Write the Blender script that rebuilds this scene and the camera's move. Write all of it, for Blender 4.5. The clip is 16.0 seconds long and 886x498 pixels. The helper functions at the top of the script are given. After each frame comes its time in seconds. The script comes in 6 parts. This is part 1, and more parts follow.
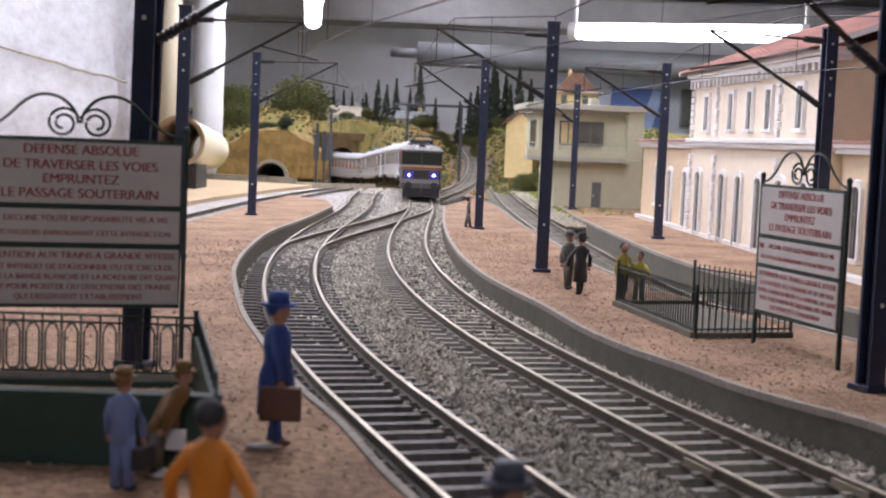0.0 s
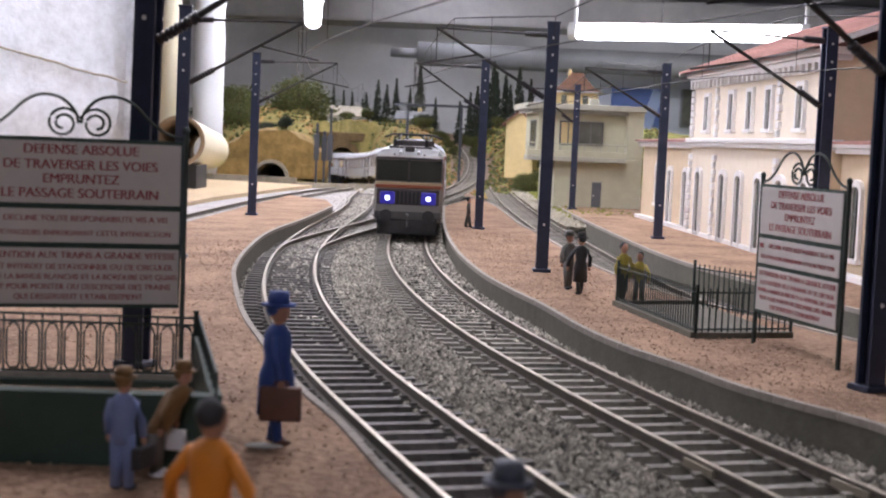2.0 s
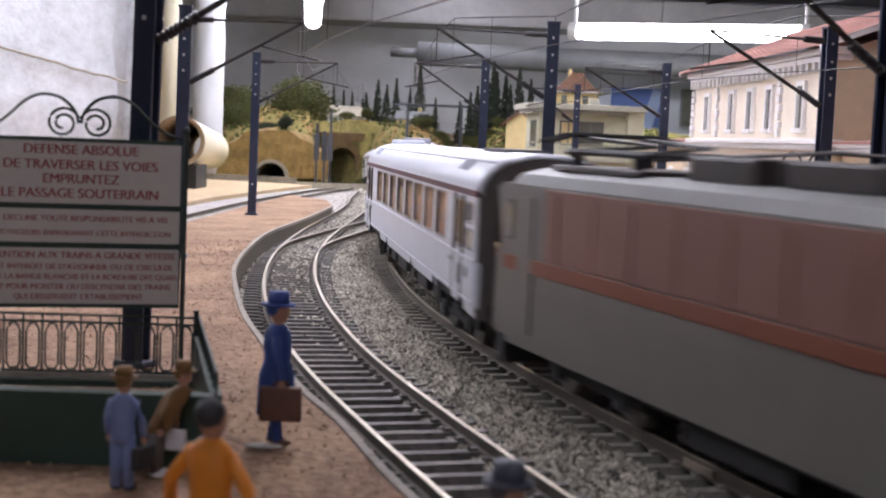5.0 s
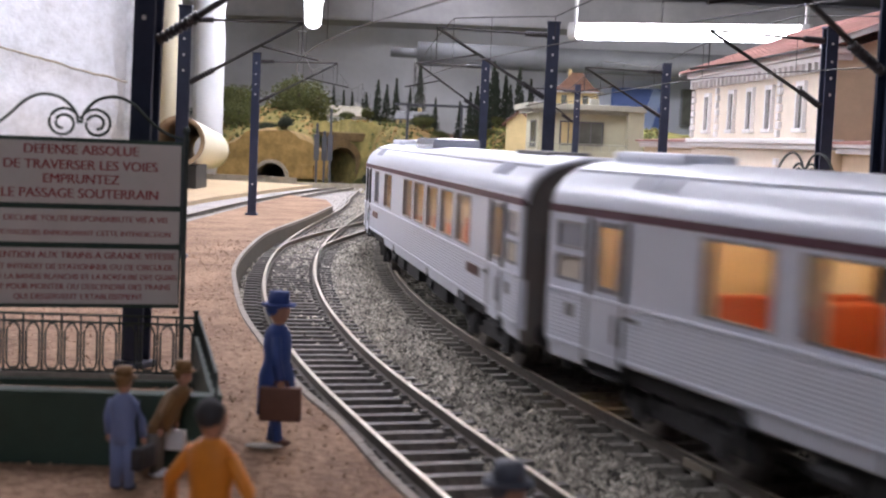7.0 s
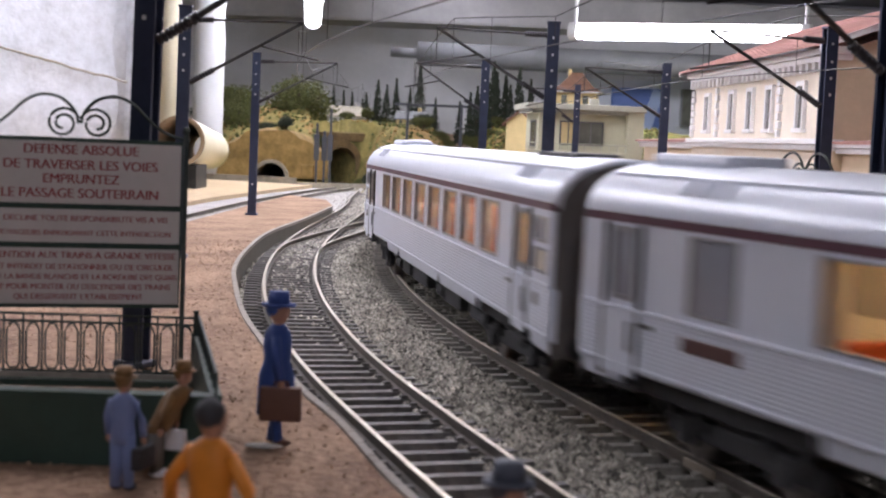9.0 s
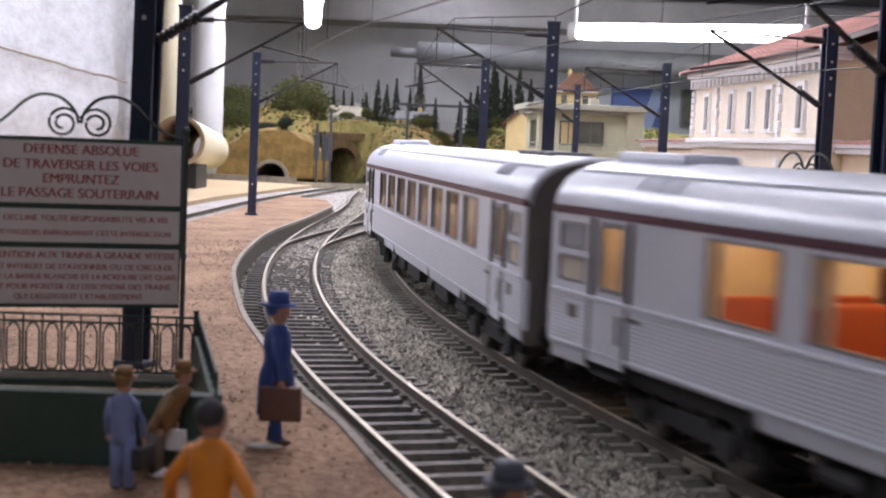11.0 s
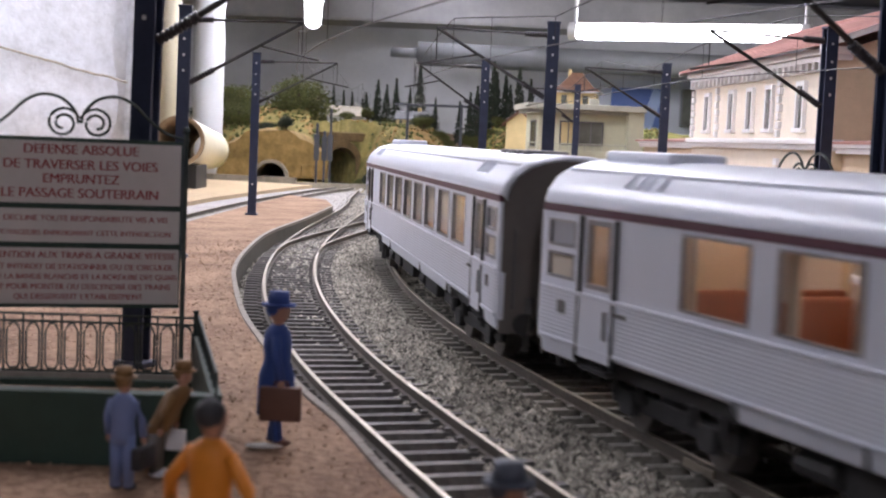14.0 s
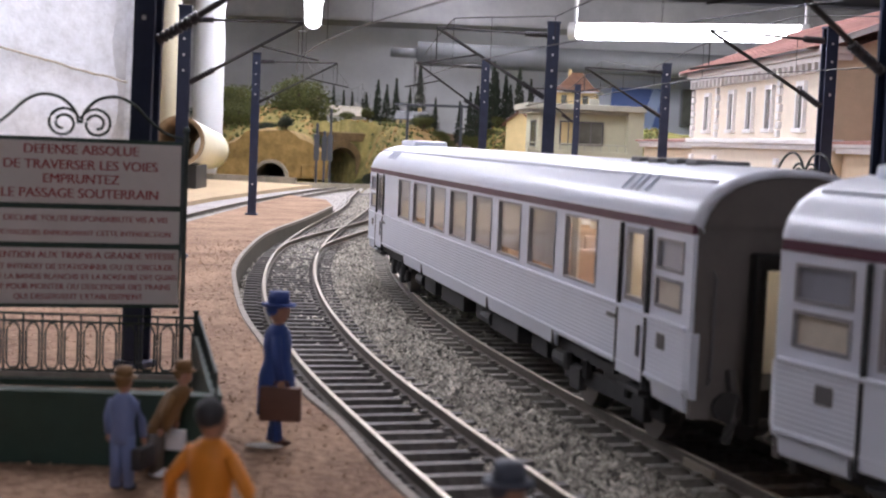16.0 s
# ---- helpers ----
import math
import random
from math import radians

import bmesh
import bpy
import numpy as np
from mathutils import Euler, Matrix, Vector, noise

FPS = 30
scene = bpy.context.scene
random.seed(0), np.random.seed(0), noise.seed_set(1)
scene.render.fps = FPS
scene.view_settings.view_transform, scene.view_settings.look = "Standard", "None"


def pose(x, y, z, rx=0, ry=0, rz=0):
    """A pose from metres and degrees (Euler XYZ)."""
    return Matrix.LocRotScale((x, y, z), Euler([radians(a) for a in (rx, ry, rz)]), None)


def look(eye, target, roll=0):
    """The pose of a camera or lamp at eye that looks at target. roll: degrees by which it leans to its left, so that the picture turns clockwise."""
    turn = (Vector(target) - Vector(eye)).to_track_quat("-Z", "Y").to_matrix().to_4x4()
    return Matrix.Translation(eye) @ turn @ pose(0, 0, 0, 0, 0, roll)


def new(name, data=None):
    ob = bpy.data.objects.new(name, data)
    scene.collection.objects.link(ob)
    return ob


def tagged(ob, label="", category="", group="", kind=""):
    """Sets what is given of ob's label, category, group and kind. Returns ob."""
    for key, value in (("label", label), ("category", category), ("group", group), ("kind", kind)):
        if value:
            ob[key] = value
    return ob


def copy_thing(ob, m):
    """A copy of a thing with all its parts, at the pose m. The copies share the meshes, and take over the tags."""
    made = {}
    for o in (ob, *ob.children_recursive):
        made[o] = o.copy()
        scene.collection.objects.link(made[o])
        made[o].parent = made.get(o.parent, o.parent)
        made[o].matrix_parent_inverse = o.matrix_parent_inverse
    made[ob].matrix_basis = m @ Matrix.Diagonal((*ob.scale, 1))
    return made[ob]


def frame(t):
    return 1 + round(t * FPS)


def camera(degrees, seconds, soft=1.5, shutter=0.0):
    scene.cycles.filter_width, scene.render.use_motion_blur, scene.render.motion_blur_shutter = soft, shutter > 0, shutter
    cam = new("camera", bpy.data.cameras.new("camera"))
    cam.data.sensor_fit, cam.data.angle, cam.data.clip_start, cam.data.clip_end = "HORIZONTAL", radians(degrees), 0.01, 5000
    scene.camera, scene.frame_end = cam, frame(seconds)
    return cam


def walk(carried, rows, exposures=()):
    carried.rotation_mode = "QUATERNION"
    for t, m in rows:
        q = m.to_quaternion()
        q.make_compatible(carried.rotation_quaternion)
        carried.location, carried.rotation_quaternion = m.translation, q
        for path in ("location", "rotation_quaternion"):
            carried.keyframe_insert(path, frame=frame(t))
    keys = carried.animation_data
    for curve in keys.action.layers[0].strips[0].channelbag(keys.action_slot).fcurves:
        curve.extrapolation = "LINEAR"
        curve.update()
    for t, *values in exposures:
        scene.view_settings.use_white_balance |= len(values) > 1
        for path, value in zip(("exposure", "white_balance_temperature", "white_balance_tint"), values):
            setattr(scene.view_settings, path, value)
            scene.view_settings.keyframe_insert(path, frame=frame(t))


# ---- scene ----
cam = camera(36.18, 16.0, soft=2.0, shutter=0.9)
EYE = (0.0, 0.0, 0.0499)
AIM = (0.0, math.cos(radians(4.6)), 0.0499 - math.sin(radians(4.6)))
cam.data.dof.use_dof = True
cam.data.dof.focus_distance = 0.55
cam.data.dof.aperture_fstop = 70.0
walk(cam, [(0.0, look(EYE, AIM, 2.4)), (16.0, look(EYE, AIM, 2.4))], exposures=[(0.0, 0.0), (16.0, 0.0)])

# ---- light: a closed hobby room lit by fluorescent tubes ----
world = bpy.data.worlds.new("room_air")
scene.world = world
world.use_nodes = True
world.node_tree.nodes["Background"].inputs[0].default_value = (0.55, 0.58, 0.65, 1)
world.node_tree.nodes["Background"].inputs[1].default_value = 0.02
TUBE_GLOW = 23.0

U = 0.001          # everything below is written in millimetres
rng = random.Random(7)


# ---- small modelling kit ----
def at(x, y, z, rz=0.0, rx=0.0, ry=0.0):
    return pose(x * U, y * U, z * U, rx, ry, rz)


def part(name, bm, mat, parent=None, label="", smooth=False):
    """Link a bmesh, written in millimetres, as one mesh object."""
    bmesh.ops.scale(bm, vec=(U, U, U), verts=bm.verts)
    me = bpy.data.meshes.new(name)
    bm.to_mesh(me)
    bm.free()
    for m in (mat if isinstance(mat, (list, tuple)) else [mat]):
        me.materials.append(m)
    if smooth:
        for p in me.polygons:
            p.use_smooth = True
    ob = new(name, me)
    if parent:
        ob.parent = parent
    if label:
        tagged(ob, label)
    return ob


def again(ob, m, parent=None):
    """A further object on the same mesh."""
    o = new(ob.name.split(".")[0], ob.data)
    o.matrix_basis = m
    o.parent = parent if parent else ob.parent
    if "label" in ob:
        o["label"] = ob["label"]
    return o


def box(bm, x0, x1, y0, y1, z0, z1, mi=0, bev=0.0):
    vs = [bm.verts.new(p) for p in ((x0, y0, z0), (x1, y0, z0), (x1, y1, z0), (x0, y1, z0), (x0, y0, z1), (x1, y0, z1), (x1, y1, z1), (x0, y1, z1))]
    fs = [bm.faces.new([vs[i] for i in q]) for q in ((3, 2, 1, 0), (4, 5, 6, 7), (0, 1, 5, 4), (1, 2, 6, 5), (2, 3, 7, 6), (3, 0, 4, 7))]
    for f in fs:
        f.material_index = mi
    if bev:
        es = {e for f in fs for e in f.edges}
        r = bmesh.ops.bevel(bm, geom=list(es), offset=bev, segments=2, affect="EDGES", profile=0.6)
        for f in r["faces"]:
            f.material_index = mi
    return bm


def loft(bm, rings, closed=True, caps=True, mi=0):
    vv = [[bm.verts.new(p) for p in r] for r in rings]
    n = len(vv[0])
    for a, b in zip(vv, vv[1:]):
        for i in range(n if closed else n - 1):
            j = (i + 1) % n
            f = bm.faces.new((a[i], a[j], b[j], b[i]))
            f.material_index = mi
    if caps and closed:
        for ring, flip in ((vv[0], True), (vv[-1], False)):
            f = bm.faces.new(ring[::-1] if flip else ring)
            f.material_index = mi
    return bm


def ring(c, d, r, seg, r2=None):
    d = Vector(d).normalized()
    a = d.orthogonal().normalized()
    if abs(d.z) < 0.95:
        a = d.cross(Vector((0, 0, 1))).normalized()
    b = d.cross(a)
    r2 = r if r2 is None else r2
    return [Vector(c) + a * (r * math.cos(2 * math.pi * i / seg)) + b * (r2 * math.sin(2 * math.pi * i / seg)) for i in range(seg)]


def cyl(bm, p, q, r, seg=10, mi=0, r1=None):
    p, q = Vector(p), Vector(q)
    return loft(bm, [ring(p, q - p, r, seg), ring(q, q - p, r if r1 is None else r1, seg)], mi=mi)


def tube(bm, pts, r, seg=6, mi=0):
    pts = [Vector(p) for p in pts]
    rs = []
    for i, p in enumerate(pts):
        d = pts[min(i + 1, len(pts) - 1)] - pts[max(i - 1, 0)]
        rs.append(ring(p, d, r, seg))
    return loft(bm, rs, mi=mi)


def blob(bm, c, rx, ry, rz, mi=0, u=10, v=7):
    c = Vector(c)
    rs = []
    for j in range(v + 1):
        t = -math.pi / 2 + math.pi * (0.04 + 0.92 * j / v)
        rs.append([c + Vector((rx * math.cos(t) * math.cos(2 * math.pi * i / u), ry * math.cos(t) * math.sin(2 * math.pi * i / u), rz * math.sin(t))) for i in range(u)])
    return loft(bm, rs, mi=mi)


def prism(bm, poly, z0, z1, mi=0, side=None):
    """An upright prism over a plan polygon (counter-clockwise)."""
    a = [bm.verts.new((x, y, z0)) for x, y in poly]
    b = [bm.verts.new((x, y, z1)) for x, y in poly]
    f = bm.faces.new(b)
    f.material_index = mi
    n = len(poly)
    for i in range(n):
        f = bm.faces.new((a[i], a[(i + 1) % n], b[(i + 1) % n], b[i]))
        f.material_index = mi if side is None else side
    return bm


def extrude_y(bm, prof, y0, y1, mi=0):
    """A profile in x and z drawn out along y."""
    return loft(bm, [[Vector((x, y0, z)) for x, z in prof], [Vector((x, y1, z)) for x, z in prof]], mi=mi)


def spline(pts, n=8):
    """A smooth line through the points."""
    P = [Vector((*p, 0)) for p in pts]
    P = [P[0] * 2 - P[1]] + P + [P[-1] * 2 - P[-2]]
    out = []
    for i in range(1, len(P) - 2):
        a, b, c, d = P[i - 1:i + 3]
        for k in range(n):
            t = k / n
            q = 0.5 * ((2 * b) + (c - a) * t + (2 * a - 5 * b + 4 * c - d) * t * t + (3 * b - a - 3 * c + d) * t ** 3)
            out.append((q.x, q.y))
    out.append((P[-2].x, P[-2].y))
    return out


class Line:
    """A plan curve measured by its length."""

    def __init__(self, pts, n=10):
        self.p = np.array(spline(pts, n))
        self.s = np.r_[0, np.cumsum(np.linalg.norm(np.diff(self.p, axis=0), axis=1))]
        self.length = float(self.s[-1])

    def at(self, s):
        if s < 0 or s > self.length:
            e = 0.0 if s < 0 else self.length
            a, t = self.at(e), self.way(e)
            return (a[0] + t[0] * (s - e), a[1] + t[1] * (s - e))
        return (float(np.interp(s, self.s, self.p[:, 0])), float(np.interp(s, self.s, self.p[:, 1])))

    def way(self, s):
        s = min(max(s, 3.0), self.length - 3.0)
        a, b = [(float(np.interp(q, self.s, self.p[:, 0])), float(np.interp(q, self.s, self.p[:, 1]))) for q in (s - 3, s + 3)]
        l = math.hypot(b[0] - a[0], b[1] - a[1])
        return ((b[0] - a[0]) / l, (b[1] - a[1]) / l)

    def off(self, s, d):
        """The point d to the left of the line."""
        a, t = self.at(s), self.way(s)
        return (a[0] - t[1] * d, a[1] + t[0] * d)


# ---- materials ----
def material(name, base, rough=0.6, metal=0.0, grain=0.0, scale=400.0, tint=None, spread=0.5, bump=0.0, bump_scale=900.0, emit=None, strength=0.0, spec=0.5, per_object=0.0, island=0.0):
    m = bpy.data.materials.new(name)
    m.use_nodes = True
    nt = m.node_tree
    b = nt.nodes["Principled BSDF"]
    b.inputs["Base Color"].default_value = (*base, 1)
    b.inputs["Roughness"].default_value = rough
    b.inputs["Metallic"].default_value = metal
    b.inputs["Specular IOR Level"].default_value = spec
    tc = nt.nodes.new("ShaderNodeTexCoord")
    col = None
    if tint or grain:
        n1 = nt.nodes.new("ShaderNodeTexNoise")
        n1.inputs["Scale"].default_value = scale
        n1.inputs["Detail"].default_value = 6
        n1.inputs["Roughness"].default_value = 0.7
        nt.links.new(tc.outputs["Object"], n1.inputs["Vector"])
        n2 = nt.nodes.new("ShaderNodeTexNoise")
        n2.inputs["Scale"].default_value = scale * 0.09
        n2.inputs["Detail"].default_value = 3
        nt.links.new(tc.outputs["Object"], n2.inputs["Vector"])
        add = nt.nodes.new("ShaderNodeMath")
        add.operation = "MULTIPLY_ADD"
        add.inputs[1].default_value = 0.65
        nt.links.new(n1.outputs["Fac"], add.inputs[0])
        mul = nt.nodes.new("ShaderNodeMath")
        mul.operation = "MULTIPLY"
        mul.inputs[1].default_value = 0.35
        nt.links.new(n2.outputs["Fac"], mul.inputs[0])
        nt.links.new(mul.outputs[0], add.inputs[2])
        ramp = nt.nodes.new("ShaderNodeValToRGB")
        lo, hi = 0.5 - 0.22 * (1.1 - spread), 0.5 + 0.22 * (1.1 - spread)
        ramp.color_ramp.elements[0].position, ramp.color_ramp.elements[1].position = lo, hi
        dark = tint if tint else tuple(c * (1 - grain) for c in base)
        ramp.color_ramp.elements[0].color = (*dark, 1)
        ramp.color_ramp.elements[1].color = (*base, 1)
        nt.links.new(add.outputs[0], ramp.inputs["Fac"])
        col = ramp.outputs["Color"]
        rr = nt.nodes.new("ShaderNodeMapRange")
        rr.inputs["To Min"].default_value = max(0.03, rough - 0.1)
        rr.inputs["To Max"].default_value = min(1.0, rough + 0.1)
        nt.links.new(n2.outputs["Fac"], rr.inputs["Value"])
        nt.links.new(rr.outputs["Result"], b.inputs["Roughness"])
    if per_object or island:
        src = nt.nodes.new("ShaderNodeObjectInfo").outputs["Random"] if per_object else nt.nodes.new("ShaderNodeNewGeometry").outputs["Random Per Island"]
        hsv = nt.nodes.new("ShaderNodeHueSaturation")
        mr = nt.nodes.new("ShaderNodeMapRange")
        amt = per_object or island
        mr.inputs["To Min"].default_value, mr.inputs["To Max"].default_value = 1 - amt, 1 + amt
        nt.links.new(src, mr.inputs["Value"])
        nt.links.new(mr.outputs["Result"], hsv.inputs["Value"])
        if col:
            nt.links.new(col, hsv.inputs["Color"])
        else:
            hsv.inputs["Color"].default_value = (*base, 1)
        col = hsv.outputs["Color"]
    if col:
        nt.links.new(col, b.inputs["Base Color"])
    if bump:
        nb = nt.nodes.new("ShaderNodeTexNoise")
        nb.inputs["Scale"].default_value = bump_scale
        nb.inputs["Detail"].default_value = 4
        nt.links.new(tc.outputs["Object"], nb.inputs["Vector"])
        bp = nt.nodes.new("ShaderNodeBump")
        bp.inputs["Strength"].default_value = min(1.0, bump)
        bp.inputs["Distance"].default_value = 0.0008
        nt.links.new(nb.outputs["Fac"], bp.inputs["Height"])
        nt.links.new(bp.outputs["Normal"], b.inputs["Normal"])
    if emit:
        b.inputs["Emission Color"].default_value = (*emit, 1)
        b.inputs["Emission Strength"].default_value = strength
    return m


def glass(name, tint, rough=0.05, alpha=0.75):
    """Thin model glazing: clear sheet with gloss."""
    m = bpy.data.materials.new(name)
    m.use_nodes = True
    nt = m.node_tree
    out = nt.nodes["Material Output"]
    nt.nodes.remove(nt.nodes["Principled BSDF"])
    tr, gl, mx, fr = (nt.nodes.new(n) for n in ("ShaderNodeBsdfTransparent", "ShaderNodeBsdfGlossy", "ShaderNodeMixShader", "ShaderNodeLayerWeight"))
    tr.inputs["Color"].default_value = (*tint, 1)
    gl.inputs["Roughness"].default_value = rough
    pw, ml = nt.nodes.new("ShaderNodeMath"), nt.nodes.new("ShaderNodeMath")
    pw.operation, ml.operation = "POWER", "MULTIPLY_ADD"
    pw.inputs[1].default_value, ml.inputs[1].default_value, ml.inputs[2].default_value = 4.0, 0.45, 0.03
    nt.links.new(fr.outputs["Facing"], pw.inputs[0])
    nt.links.new(pw.outputs[0], ml.inputs[0])
    nt.links.new(ml.outputs[0], mx.inputs[0])
    nt.links.new(tr.outputs[0], mx.inputs[1])
    nt.links.new(gl.outputs[0], mx.inputs[2])
    nt.links.new(mx.outputs[0], out.inputs["Surface"])
    return m


